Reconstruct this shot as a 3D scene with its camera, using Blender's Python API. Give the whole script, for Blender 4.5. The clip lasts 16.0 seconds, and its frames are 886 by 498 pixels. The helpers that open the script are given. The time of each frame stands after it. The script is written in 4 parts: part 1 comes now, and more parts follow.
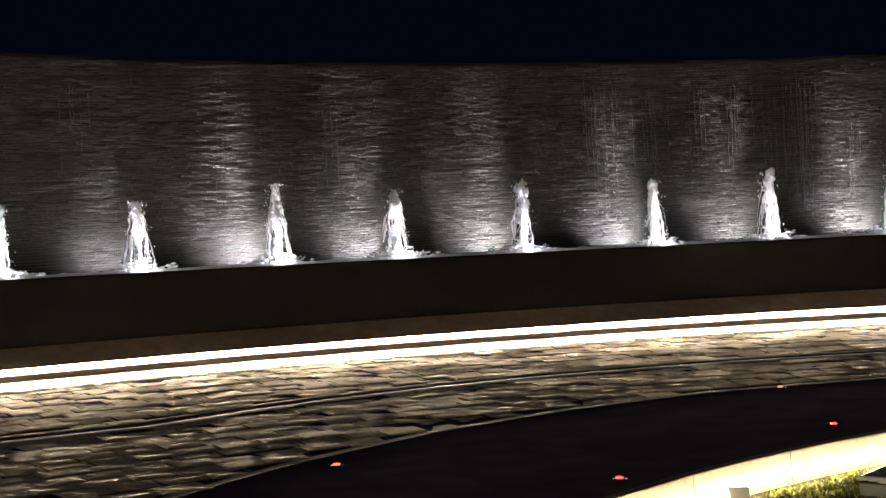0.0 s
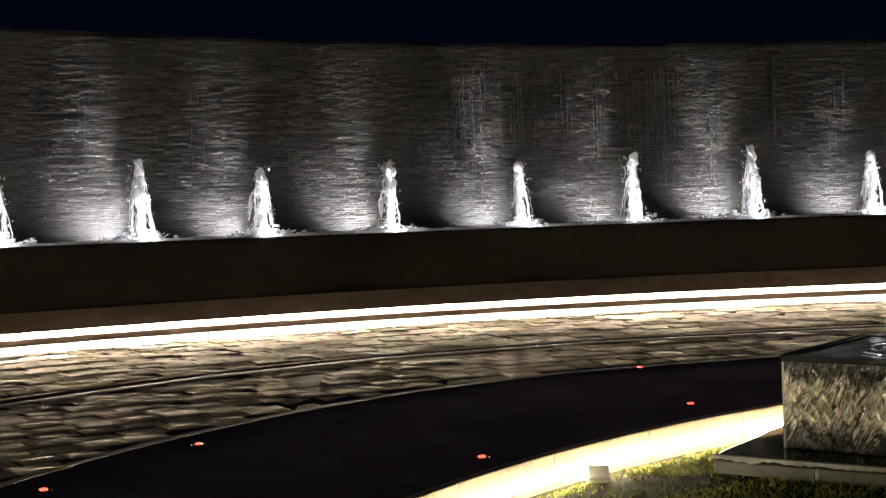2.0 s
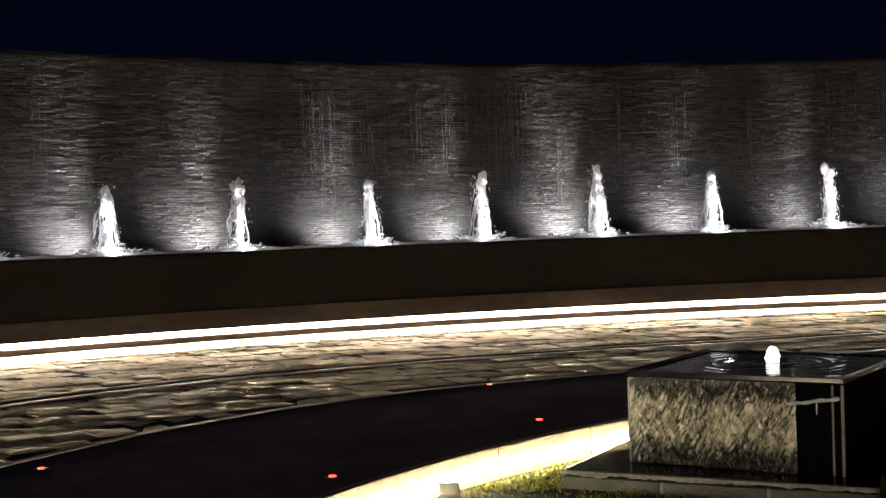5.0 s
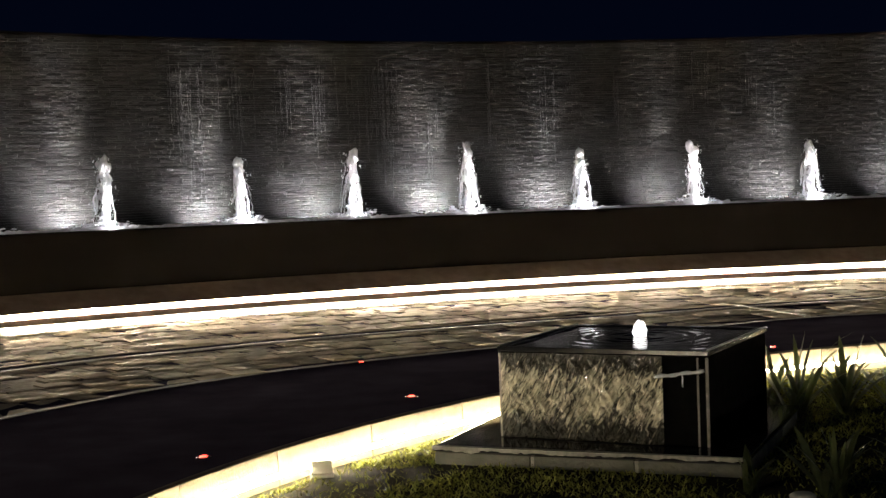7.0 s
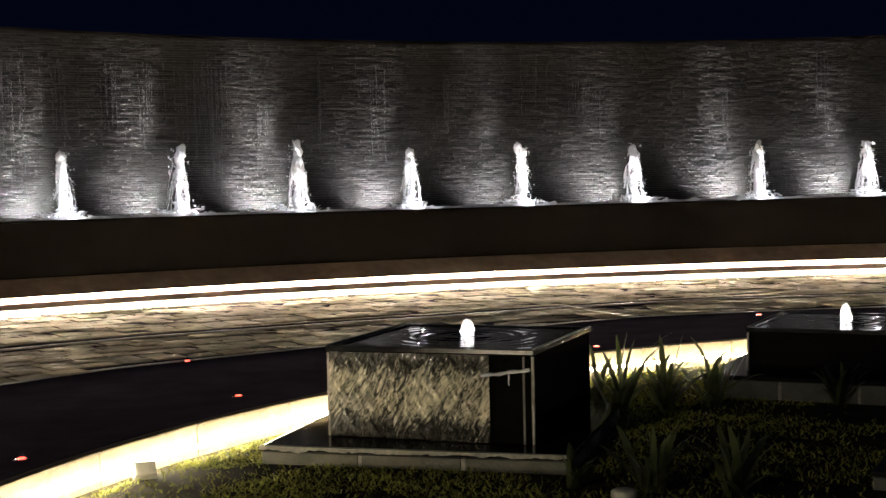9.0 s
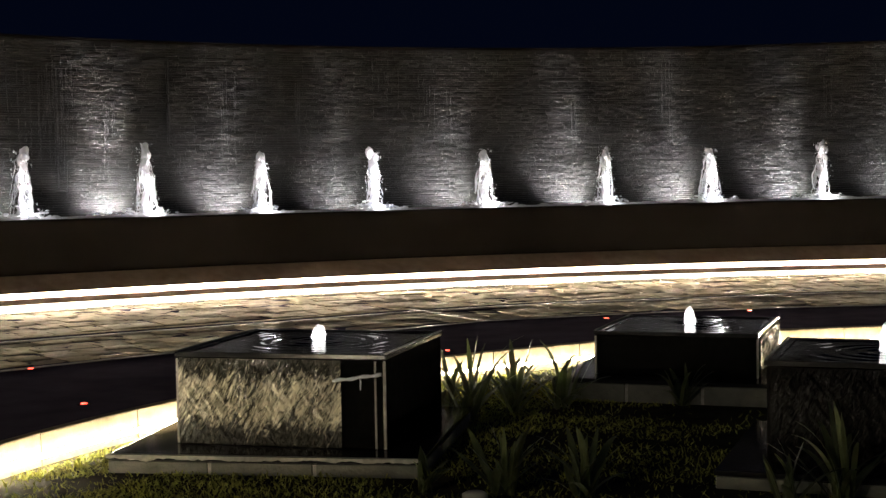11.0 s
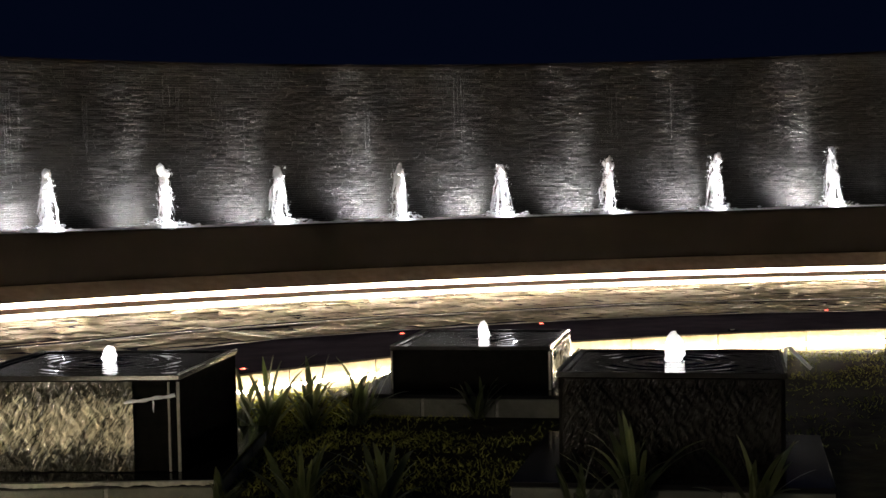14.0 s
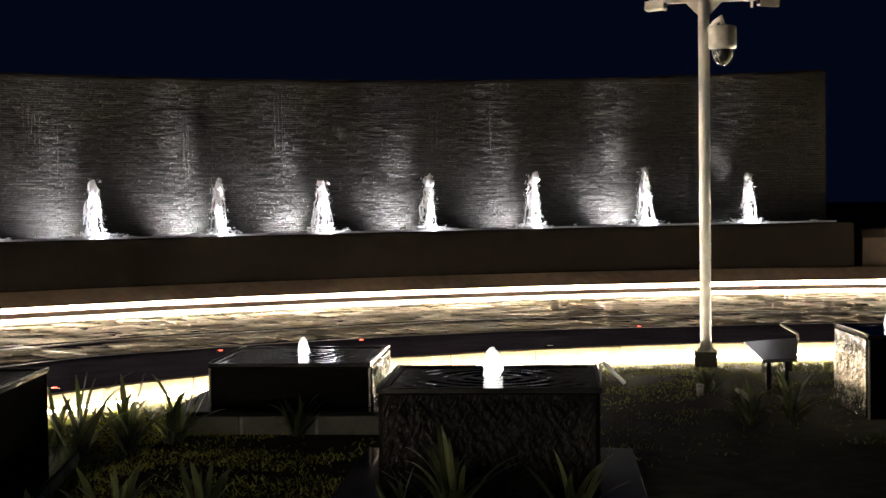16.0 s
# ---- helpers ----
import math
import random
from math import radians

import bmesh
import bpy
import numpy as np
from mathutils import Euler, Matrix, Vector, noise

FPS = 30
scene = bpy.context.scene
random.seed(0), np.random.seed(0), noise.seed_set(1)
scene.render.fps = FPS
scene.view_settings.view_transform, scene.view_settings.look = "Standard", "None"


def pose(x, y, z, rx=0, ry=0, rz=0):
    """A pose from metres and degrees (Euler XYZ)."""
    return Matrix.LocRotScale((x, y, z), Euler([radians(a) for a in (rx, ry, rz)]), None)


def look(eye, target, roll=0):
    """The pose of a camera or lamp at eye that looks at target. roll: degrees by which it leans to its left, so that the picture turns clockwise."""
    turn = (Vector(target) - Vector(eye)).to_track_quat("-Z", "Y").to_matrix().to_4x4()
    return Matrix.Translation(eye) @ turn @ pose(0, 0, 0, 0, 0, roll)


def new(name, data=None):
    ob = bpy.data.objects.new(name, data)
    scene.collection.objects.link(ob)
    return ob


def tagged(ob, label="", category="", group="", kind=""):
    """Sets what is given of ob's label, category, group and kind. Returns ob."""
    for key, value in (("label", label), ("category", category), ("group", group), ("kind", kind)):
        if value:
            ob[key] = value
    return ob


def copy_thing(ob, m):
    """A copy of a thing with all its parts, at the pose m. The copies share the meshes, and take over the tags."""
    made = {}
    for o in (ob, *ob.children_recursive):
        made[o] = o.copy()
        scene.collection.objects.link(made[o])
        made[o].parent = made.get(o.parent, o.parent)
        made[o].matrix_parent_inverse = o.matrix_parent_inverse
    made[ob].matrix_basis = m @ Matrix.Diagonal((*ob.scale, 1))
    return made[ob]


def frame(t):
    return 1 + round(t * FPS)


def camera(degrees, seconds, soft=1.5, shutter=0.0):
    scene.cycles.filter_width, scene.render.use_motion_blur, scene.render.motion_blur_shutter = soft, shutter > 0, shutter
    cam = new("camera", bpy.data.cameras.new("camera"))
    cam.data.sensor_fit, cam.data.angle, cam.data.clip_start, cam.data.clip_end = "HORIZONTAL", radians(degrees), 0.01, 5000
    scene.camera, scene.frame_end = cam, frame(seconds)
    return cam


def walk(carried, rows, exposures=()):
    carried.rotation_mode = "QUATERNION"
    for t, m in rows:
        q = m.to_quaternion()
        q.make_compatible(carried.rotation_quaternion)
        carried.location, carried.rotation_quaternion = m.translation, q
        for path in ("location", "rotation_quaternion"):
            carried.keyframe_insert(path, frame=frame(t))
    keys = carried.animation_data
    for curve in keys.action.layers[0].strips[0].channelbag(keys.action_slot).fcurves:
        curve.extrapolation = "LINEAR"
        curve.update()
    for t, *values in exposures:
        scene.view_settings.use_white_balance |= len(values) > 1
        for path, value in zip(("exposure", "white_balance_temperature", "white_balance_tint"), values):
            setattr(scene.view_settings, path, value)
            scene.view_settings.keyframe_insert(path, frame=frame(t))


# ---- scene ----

EYE = (0.0, 0.0, 1.7)


def turned(yaw, pitch, roll):
    """The view from the standing point: degrees to the right of +y, upwards, and the camera's lean."""
    a, p = radians(yaw), radians(pitch)
    ahead = Vector((math.sin(a) * math.cos(p), math.cos(a) * math.cos(p), math.sin(p)))
    return look(EYE, Vector(EYE) + 10 * ahead, roll)


VIEWS = [
    (0.0, -20.062, -1.043, -2.942),
    (0.5, -18.854, -1.591, -2.830),
    (1.0, -17.260, -2.010, -2.576),
    (1.5, -15.633, -2.195, -2.296),
    (2.0, -14.685, -2.109, -2.069),
    (2.5, -13.724, -1.948, -2.066),
    (3.0, -13.199, -1.606, -2.055),
    (3.5, -11.955, -1.282, -1.882),
    (6.0, -6.146, -2.045, -2.173),
    (6.5, -4.681, -2.413, -2.162),
    (7.0, -3.397, -2.684, -2.169),
    (7.5, -1.759, -2.740, -2.027),
    (8.0, -0.374, -2.864, -1.938),
    (8.5, 1.124, -2.931, -1.646),
    (9.0, 3.524, -2.930, -1.300),
    (9.5, 5.206, -2.895, -1.163),
    (10.0, 6.707, -2.901, -1.170),
    (12.5, 13.495, -2.638, -0.789),
    (13.0, 14.839, -2.545, -0.904),
    (13.5, 16.318, -2.448, -1.096),
    (14.0, 17.879, -2.357, -1.228),
    (14.5, 20.266, -2.164, -1.070),
    (15.0, 21.751, -2.035, -1.033),
    (15.5, 23.414, -1.897, -0.809),
    (16.0, 25.170, -1.812, -0.711),
]
cam = camera(34.86, 16.0, soft=1.4, shutter=0.3)
walk(cam, [(t, turned(a, p, r)) for t, a, p, r in VIEWS], exposures=[(0.0, 0.0), (6.0, 0.08), (9.0, 0.15), (12.5, 0.28), (16.0, 0.5)])

# ---- night sky and light ----
world = bpy.data.worlds.new("night_sky")
scene.world = world
world.use_nodes = True
bg = world.node_tree.nodes["Background"]
bg.inputs[0].default_value = (0.12, 0.27, 1.0, 1)
bg.inputs[1].default_value = 0.0052

LED_WALL = 900.0      # strip at the foot of the basin
LED_KERB = 66.0      # strip at the foot of the island kerb
JET_WATTS = 650.0    # lamp at the foot of each tall jet
WALL_WATTS = 800.0   # lamp beside each tall jet, thrown at the wall
WASH_WATTS = 250.0   # wider lamp beside it for the foot of the wall
FOOT_WATTS = 15.0     # small lamp in the water in front of each tall jet
BUBBLE_WATTS = 0.6   # lamp under each small bubbling jet
STREET_WATTS = 1000.0  # street lamps along the road behind the viewer
street = bpy.data.lights.new("street_lamp_light", "POINT")
street.energy, street.color, street.shadow_soft_size = STREET_WATTS, (1.0, 0.88, 0.72), 0.25
new("street_lamp_light", street).location = (-13.0, -9.0, 6.5)


# ---- materials ----
def material(name, color, rough=0.6, metal=0.0, color2=None, scale=8.0, detail=4.0, bump=0.0, bump_scale=60.0,
             stretch=(1, 1, 1), per_piece=0.0, spec=0.5, big=0.0, streaks=None, deep=0.01):
    """Two tones mixed by noise at two scales, fine relief, and a change of tone from piece to piece."""
    m = bpy.data.materials.new(name)
    m.use_nodes = True
    nt = m.node_tree
    b = nt.nodes["Principled BSDF"]
    b.inputs["Roughness"].default_value = rough
    b.inputs["Metallic"].default_value = metal
    b.inputs["Specular IOR Level"].default_value = spec
    tc = nt.nodes.new("ShaderNodeTexCoord")
    mp = nt.nodes.new("ShaderNodeMapping")
    mp.inputs["Scale"].default_value = stretch
    nt.links.new(tc.outputs["Object"], mp.inputs[0])
    n1 = nt.nodes.new("ShaderNodeTexNoise")
    n1.inputs["Scale"].default_value = scale
    n1.inputs["Detail"].default_value = detail
    nt.links.new(mp.outputs[0], n1.inputs["Vector"])
    ramp = nt.nodes.new("ShaderNodeMapRange")
    ramp.inputs[1].default_value, ramp.inputs[2].default_value = 0.3, 0.7
    nt.links.new(n1.outputs[0], ramp.inputs[0])
    mix = nt.nodes.new("ShaderNodeMix")
    mix.data_type = "RGBA"
    mix.inputs[6].default_value = (*color, 1)
    mix.inputs[7].default_value = (*(color2 or [c * 0.6 for c in color]), 1)
    nt.links.new(ramp.outputs[0], mix.inputs[0])
    out = mix.outputs[2]
    if per_piece or big:
        val = None
        if per_piece:
            info = nt.nodes.new("ShaderNodeObjectInfo")
            geo = nt.nodes.new("ShaderNodeNewGeometry")
            add = nt.nodes.new("ShaderNodeMath")
            nt.links.new(info.outputs["Random"], add.inputs[0])
            nt.links.new(geo.outputs["Random Per Island"], add.inputs[1])
            fr = nt.nodes.new("ShaderNodeMath")
            fr.operation = "FRACT"
            nt.links.new(add.outputs[0], fr.inputs[0])
            mr = nt.nodes.new("ShaderNodeMapRange")
            mr.inputs[3].default_value, mr.inputs[4].default_value = 1 - per_piece, 1 + per_piece
            nt.links.new(fr.outputs[0], mr.inputs[0])
            val = mr.outputs[0]
        if big:
            n3 = nt.nodes.new("ShaderNodeTexNoise")
            n3.inputs["Scale"].default_value = 0.7
            nt.links.new(tc.outputs["Object"], n3.inputs["Vector"])
            mr3 = nt.nodes.new("ShaderNodeMapRange")
            mr3.inputs[1].default_value, mr3.inputs[2].default_value = 0.3, 0.7
            mr3.inputs[3].default_value, mr3.inputs[4].default_value = 1 - big, 1 + big
            nt.links.new(n3.outputs[0], mr3.inputs[0])
            if val is None:
                val = mr3.outputs[0]
            else:
                mu = nt.nodes.new("ShaderNodeMath")
                mu.operation = "MULTIPLY"
                nt.links.new(val, mu.inputs[0])
                nt.links.new(mr3.outputs[0], mu.inputs[1])
                val = mu.outputs[0]
        sc = nt.nodes.new("ShaderNodeVectorMath")
        sc.operation = "SCALE"
        nt.links.new(out, sc.inputs[0])
        nt.links.new(val, sc.inputs["Scale"])
        out = sc.outputs[0]
    if streaks:
        ms = nt.nodes.new("ShaderNodeMapping")
        ms.inputs["Scale"].default_value = (3.2, 3.2, 0.16)
        nt.links.new(tc.outputs["Object"], ms.inputs[0])
        ns = nt.nodes.new("ShaderNodeTexNoise")
        ns.inputs["Scale"].default_value = 1.6
        ns.inputs["Detail"].default_value = 5
        ns.inputs["Roughness"].default_value = 0.7
        nt.links.new(ms.outputs[0], ns.inputs["Vector"])
        rs = nt.nodes.new("ShaderNodeMapRange")
        rs.inputs[1].default_value, rs.inputs[2].default_value = 0.54, 0.74
        nt.links.new(ns.outputs[0], rs.inputs[0])
        mx = nt.nodes.new("ShaderNodeMix")
        mx.data_type = "RGBA"
        mx.inputs[7].default_value = (*streaks, 1)
        nt.links.new(rs.outputs[0], mx.inputs[0])
        nt.links.new(out, mx.inputs[6])
        out = mx.outputs[2]
    nt.links.new(out, b.inputs["Base Color"])
    if bump:
        n2 = nt.nodes.new("ShaderNodeTexNoise")
        n2.inputs["Scale"].default_value = bump_scale
        n2.inputs["Detail"].default_value = 6
        nt.links.new(mp.outputs[0], n2.inputs["Vector"])
        bp = nt.nodes.new("ShaderNodeBump")
        bp.inputs["Strength"].default_value = min(1.0, bump)
        bp.inputs["Distance"].default_value = deep
        nt.links.new(n2.outputs[0], bp.inputs["Height"])
        nt.links.new(bp.outputs[0], b.inputs["Normal"])
    return m


def glowing(name, color, strength):
    m = bpy.data.materials.new(name)
    m.use_nodes = True
    b = m.node_tree.nodes["Principled BSDF"]
    b.inputs["Base Color"].default_value = (0.8, 0.8, 0.8, 1)
    b.inputs["Emission Color"].default_value = (*color, 1)
    b.inputs["Emission Strength"].default_value = strength
    return m


def watery(name, color, trans, rough, relief=0.0, scale=20.0, stretch=(1, 1, 1)):
    m = bpy.data.materials.new(name)
    m.use_nodes = True
    nt = m.node_tree
    b = nt.nodes["Principled BSDF"]
    b.inputs["Base Color"].default_value = (*color, 1)
    b.inputs["Roughness"].default_value = rough
    b.inputs["IOR"].default_value = 1.33
    b.inputs["Transmission Weight"].default_value = trans
    if relief:
        tc = nt.nodes.new("ShaderNodeTexCoord")
        mp = nt.nodes.new("ShaderNodeMapping")
        mp.inputs["Scale"].default_value = stretch
        nz = nt.nodes.new("ShaderNodeTexNoise")
        nz.inputs["Scale"].default_value = scale
        nz.inputs["Detail"].default_value = 3
        bp = nt.nodes.new("ShaderNodeBump")
        bp.inputs["Strength"].default_value = relief
        bp.inputs["Distance"].default_value = 0.02
        nt.links.new(tc.outputs["Object"], mp.inputs[0])
        nt.links.new(mp.outputs[0], nz.inputs["Vector"])
        nt.links.new(nz.outputs[0], bp.inputs["Height"])
        nt.links.new(bp.outputs[0], b.inputs["Normal"])
    return m


def filmy(name, pale, deep, gloss=1.0):
    """Thin aerated water sliding down stone: slanted pale streaks between dark clear gaps. Glints are put into the
    streaks' colour.
    """
    m = bpy.data.materials.new(name)
    m.use_nodes = True
    nt = m.node_tree
    b = nt.nodes["Principled BSDF"]
    b.inputs["Roughness"].default_value = 0.22
    b.inputs["IOR"].default_value = 1.33
    b.inputs["Specular IOR Level"].default_value = gloss
    tc = nt.nodes.new("ShaderNodeTexCoord")
    mp = nt.nodes.new("ShaderNodeMapping")
    mp.vector_type = "TEXTURE"
    mp.inputs["Rotation"].default_value = (0, 0.5, 0)
    mp.inputs["Scale"].default_value = (0.55, 1.0, 2.6)
    nt.links.new(tc.outputs["Object"], mp.inputs[0])
    heights = []
    for sc, det, dist in ((21.0, 4.0, 2.0), (6.0, 3.0, 0.8)):
        nz = nt.nodes.new("ShaderNodeTexNoise")
        nz.inputs["Scale"].default_value = sc
        nz.inputs["Detail"].default_value = det
        nz.inputs["Distortion"].default_value = dist
        nt.links.new(mp.outputs[0], nz.inputs["Vector"])
        heights.append(nz.outputs[0])
    both = nt.nodes.new("ShaderNodeMath")
    both.operation = "MULTIPLY_ADD"
    both.inputs[1].default_value = 0.4
    nt.links.new(heights[1], both.inputs[0])
    nt.links.new(heights[0], both.inputs[2])
    # highlight across mid height put into the colour, darker at lip and foot
    parts = nt.nodes.new("ShaderNodeSeparateXYZ")
    nt.links.new(tc.outputs["Generated"], parts.inputs[0])
    band = nt.nodes.new("ShaderNodeMapRange")
    band.interpolation_type = "SMOOTHSTEP"
    band.inputs[1].default_value, band.inputs[2].default_value = 0.12, 0.5
    band.inputs[3].default_value, band.inputs[4].default_value = 0.05, -0.26
    mid = nt.nodes.new("ShaderNodeMath")
    mid.operation = "SUBTRACT"
    mid.inputs[1].default_value = 0.52
    away = nt.nodes.new("ShaderNodeMath")
    away.operation = "ABSOLUTE"
    nt.links.new(parts.outputs[2], mid.inputs[0])
    nt.links.new(mid.outputs[0], away.inputs[0])
    nt.links.new(away.outputs[0], band.inputs[0])
    glints = nt.nodes.new("ShaderNodeMath")
    nt.links.new(both.outputs[0], glints.inputs[0])
    nt.links.new(band.outputs[0], glints.inputs[1])
    ramp = nt.nodes.new("ShaderNodeMapRange")
    ramp.inputs[1].default_value, ramp.inputs[2].default_value = 0.60, 0.84
    nt.links.new(glints.outputs[0], ramp.inputs[0])
    mix = nt.nodes.new("ShaderNodeMix")
    mix.data_type = "RGBA"
    mix.inputs[6].default_value = (*deep, 1)
    mix.inputs[7].default_value = (*pale, 1)
    nt.links.new(ramp.outputs[0], mix.inputs[0])
    nt.links.new(mix.outputs[2], b.inputs["Base Color"])
    bp = nt.nodes.new("ShaderNodeBump")
    bp.inputs["Strength"].default_value = 1.0
    bp.inputs["Distance"].default_value = 0.02
    nt.links.new(heights[0], bp.inputs["Height"])
    nt.links.new(bp.outputs[0], b.inputs["Normal"])
    return m


def foamy(name):
    """White, aerated water: scatters light and lets some through."""
    m = bpy.data.materials.new(name)
    m.use_nodes = True
    nt = m.node_tree
    b = nt.nodes["Principled BSDF"]
    b.inputs["Base Color"].default_value = (0.9, 0.92, 0.95, 1)
    b.inputs["Roughness"].default_value = 0.25
    tl = nt.nodes.new("ShaderNodeBsdfTranslucent")
    tl.inputs[0].default_value = (0.9, 0.92, 0.95, 1)
    ms = nt.nodes.new("ShaderNodeMixShader")
    ms.inputs[0].default_value = 0.5
    nt.links.new(b.outputs[0], ms.inputs[1])
    nt.links.new(tl.outputs[0], ms.inputs[2])
    nt.links.new(ms.outputs[0], nt.nodes["Material Output"].inputs[0])
    return m


ASPHALT = material("asphalt", (0.06, 0.052, 0.07), 0.95, color2=(0.042, 0.036, 0.05), scale=3, bump=0.5, bump_scale=120, big=0.2, spec=0.0)
PAVER = material("paver_stone", (0.50, 0.42, 0.275), 0.9, color2=(0.34, 0.285, 0.185), scale=9, bump=1.0, bump_scale=14, per_piece=0.22, spec=0.1, deep=0.007)
BED = material("paving_bed", (0.12, 0.1, 0.07), 0.95, scale=6, bump=0.4)
GRANITE_PALE = material("pale_granite", (0.42, 0.38, 0.30), 0.7, color2=(0.3, 0.27, 0.22), scale=30, bump=0.3, bump_scale=90, per_piece=0.12)
KERB_STONE = material("kerb_stone", (0.25, 0.2, 0.12), 0.75, color2=(0.16, 0.125, 0.075), scale=14, bump=0.4, bump_scale=50, per_piece=0.12)
# darker than real stone: shade above the strip is put into this colour
FACE_STONE = material("shaded_face_stone", (0.0055, 0.0044, 0.0038), 0.8, spec=0.02, color2=(0.0035, 0.003, 0.0027), scale=4, bump=0.2, bump_scale=40, big=0.3)
PLINTH = material("brown_plinth_stone", (0.16, 0.12, 0.09), 0.8, spec=0.1, color2=(0.115, 0.085, 0.062), scale=6, bump=0.3, bump_scale=40)
LEDGE = material("ledge_stone", (0.0175, 0.0165, 0.0152), 0.45, spec=0.4, color2=(0.008, 0.0074, 0.0067), scale=5, bump=0.9, bump_scale=30, stretch=(1, 1, 3.5), per_piece=0.15, big=0.35, streaks=(0.034, 0.034, 0.033))
PLANTER = material("brown_planter_stone", (0.035, 0.027, 0.022), 0.85, spec=0.1, color2=(0.02, 0.016, 0.013), scale=6, bump=0.3, bump_scale=30)
GUTTER = material("gutter_stone", (0.16, 0.12, 0.095), 0.8, spec=0.1, color2=(0.11, 0.085, 0.065), scale=6, bump=0.3, bump_scale=40)
BLACK = material("black_granite", (0.010, 0.010, 0.011), 0.1, color2=(0.02, 0.02, 0.02), scale=120, bump=0.03, bump_scale=20, spec=0.3)
MATT = material("wet_black_stone", (0.004, 0.004, 0.004), 0.7, color2=(0.007, 0.007, 0.0065), scale=15, bump=0.15, bump_scale=40, spec=0.0)
TRIM = material("limed_edge", (0.34, 0.32, 0.27), 0.65, color2=(0.2, 0.19, 0.16), scale=20, bump=0.3)
SLAB = material("grey_plinth_block", (0.2, 0.2, 0.17), 0.8, color2=(0.13, 0.135, 0.11), scale=10, bump=0.5, bump_scale=50, per_piece=0.15)
MORTAR = material("pale_mortar", (0.5, 0.48, 0.42), 0.9, scale=30, bump=0.4)
SOIL = material("lawn_soil", (0.042, 0.038, 0.017), 0.95, color2=(0.016, 0.014, 0.008), scale=5, bump=0.9, bump_scale=18, big=0.4, spec=0.1)
GRASS = material("grass_blade", (0.40, 0.41, 0.09), 0.8, color2=(0.26, 0.265, 0.06), scale=4, per_piece=0.45, spec=0.2)
LEAF = material("strap_leaf", (0.19, 0.21, 0.10), 0.38, color2=(0.10, 0.13, 0.055), scale=12, per_piece=0.35, bump=0.2, bump_scale=30)
PAINT = material("cream_paint", (0.66, 0.65, 0.60), 0.45, color2=(0.5, 0.49, 0.45), scale=6, bump=0.1)
PLASTIC = material("grey_plastic", (0.45, 0.43, 0.38), 0.4, scale=10)
DARK = material("dark_plastic", (0.02, 0.02, 0.022), 0.25, scale=10)
CONCRETE = material("footing_concrete", (0.08, 0.076, 0.065), 0.9, scale=12, bump=0.5)
WHITE_BOX = material("white_housing", (0.6, 0.58, 0.5), 0.5, scale=9, bump=0.1)
GREY_PANEL = material("wet_grey_stone", (0.2, 0.2, 0.2), 0.3, color2=(0.12, 0.12, 0.12), scale=7, bump=0.3)
FOAM = foamy("white_water")
RUNNING = watery("running_water", (0.075, 0.075, 0.077), 0.0, 0.3, 0.6, 30.0)
POOL = watery("basin_water", (0.05, 0.06, 0.07), 0.0, 0.06, 0.6, 9.0)
# paving near the strip: its bright light is put into this pale colour
LIT_PAVING = material("lit_paving_stone", (0.62, 0.58, 0.5), 0.85, color2=(0.5, 0.46, 0.39), scale=9, bump=0.5, bump_scale=30, spec=0.1)
FILM = filmy("water_film", (0.70, 0.65, 0.47), (0.03, 0.028, 0.02))
# darker copy of FILM: the dim front's shade is put into its colour
DIM_FILM = filmy("shaded_water_film", (0.018, 0.0175, 0.016), (0.005, 0.005, 0.005), 0.2)
PALE_TUBE = foamy("milky_tube")
TOPWATER = watery("block_water", (0.008, 0.009, 0.01), 0.0, 0.04, 0.15, 6.0)
LED_COOL = glowing("led_white", (1.0, 0.84, 0.64), LED_WALL)
LED_WARM = glowing("led_warm", (1.0, 0.87, 0.64), LED_KERB)
RED = glowing("red_lens", (1.0, 0.05, 0.03), 5.0)


# ---- building helpers ----
def link(name, bm, mat, parent=None, label="", smooth=False):
    me = bpy.data.meshes.new(name)
    bm.to_mesh(me)
    bm.free()
    me.materials.append(mat)
    if smooth:
        for p in me.polygons:
            p.use_smooth = True
    ob = new(name, me)
    if parent:
        ob.parent = parent
    if label:
        ob["label"] = label
    return ob


def part(name, bm, mat, parent, label="", smooth=False):
    return link(name, bm, mat, parent, label, smooth)


def mesh_object(name, verts, faces, mat, parent=None, smooth=False):
    me = bpy.data.meshes.new(name)
    me.from_pydata([tuple(v) for v in verts], [], [tuple(f) for f in faces])
    me.materials.append(mat)
    if smooth:
        for p in me.polygons:
            p.use_smooth = True
    ob = new(name, me)
    if parent:
        ob.parent = parent
    return ob


def box(sx, sy, sz, at=(0, 0, 0), bevel=0.0, bm=None, turn=None):
    """A box whose foot stands at `at`."""
    own = bmesh.new()
    bmesh.ops.create_cube(own, size=1)
    bmesh.ops.scale(own, vec=(sx, sy, sz), verts=own.verts)
    if bevel:
        bmesh.ops.bevel(own, geom=own.edges[:], offset=bevel, segments=2, affect="EDGES", profile=0.6)
    bmesh.ops.translate(own, vec=(0, 0, sz / 2), verts=own.verts)
    if turn:
        bmesh.ops.transform(own, matrix=turn, verts=own.verts)
    bmesh.ops.translate(own, vec=at, verts=own.verts)
    if bm is None:
        return own
    me = bpy.data.meshes.new("scrap")
    own.to_mesh(me)
    own.free()
    bm.from_mesh(me)
    bpy.data.meshes.remove(me)
    return bm


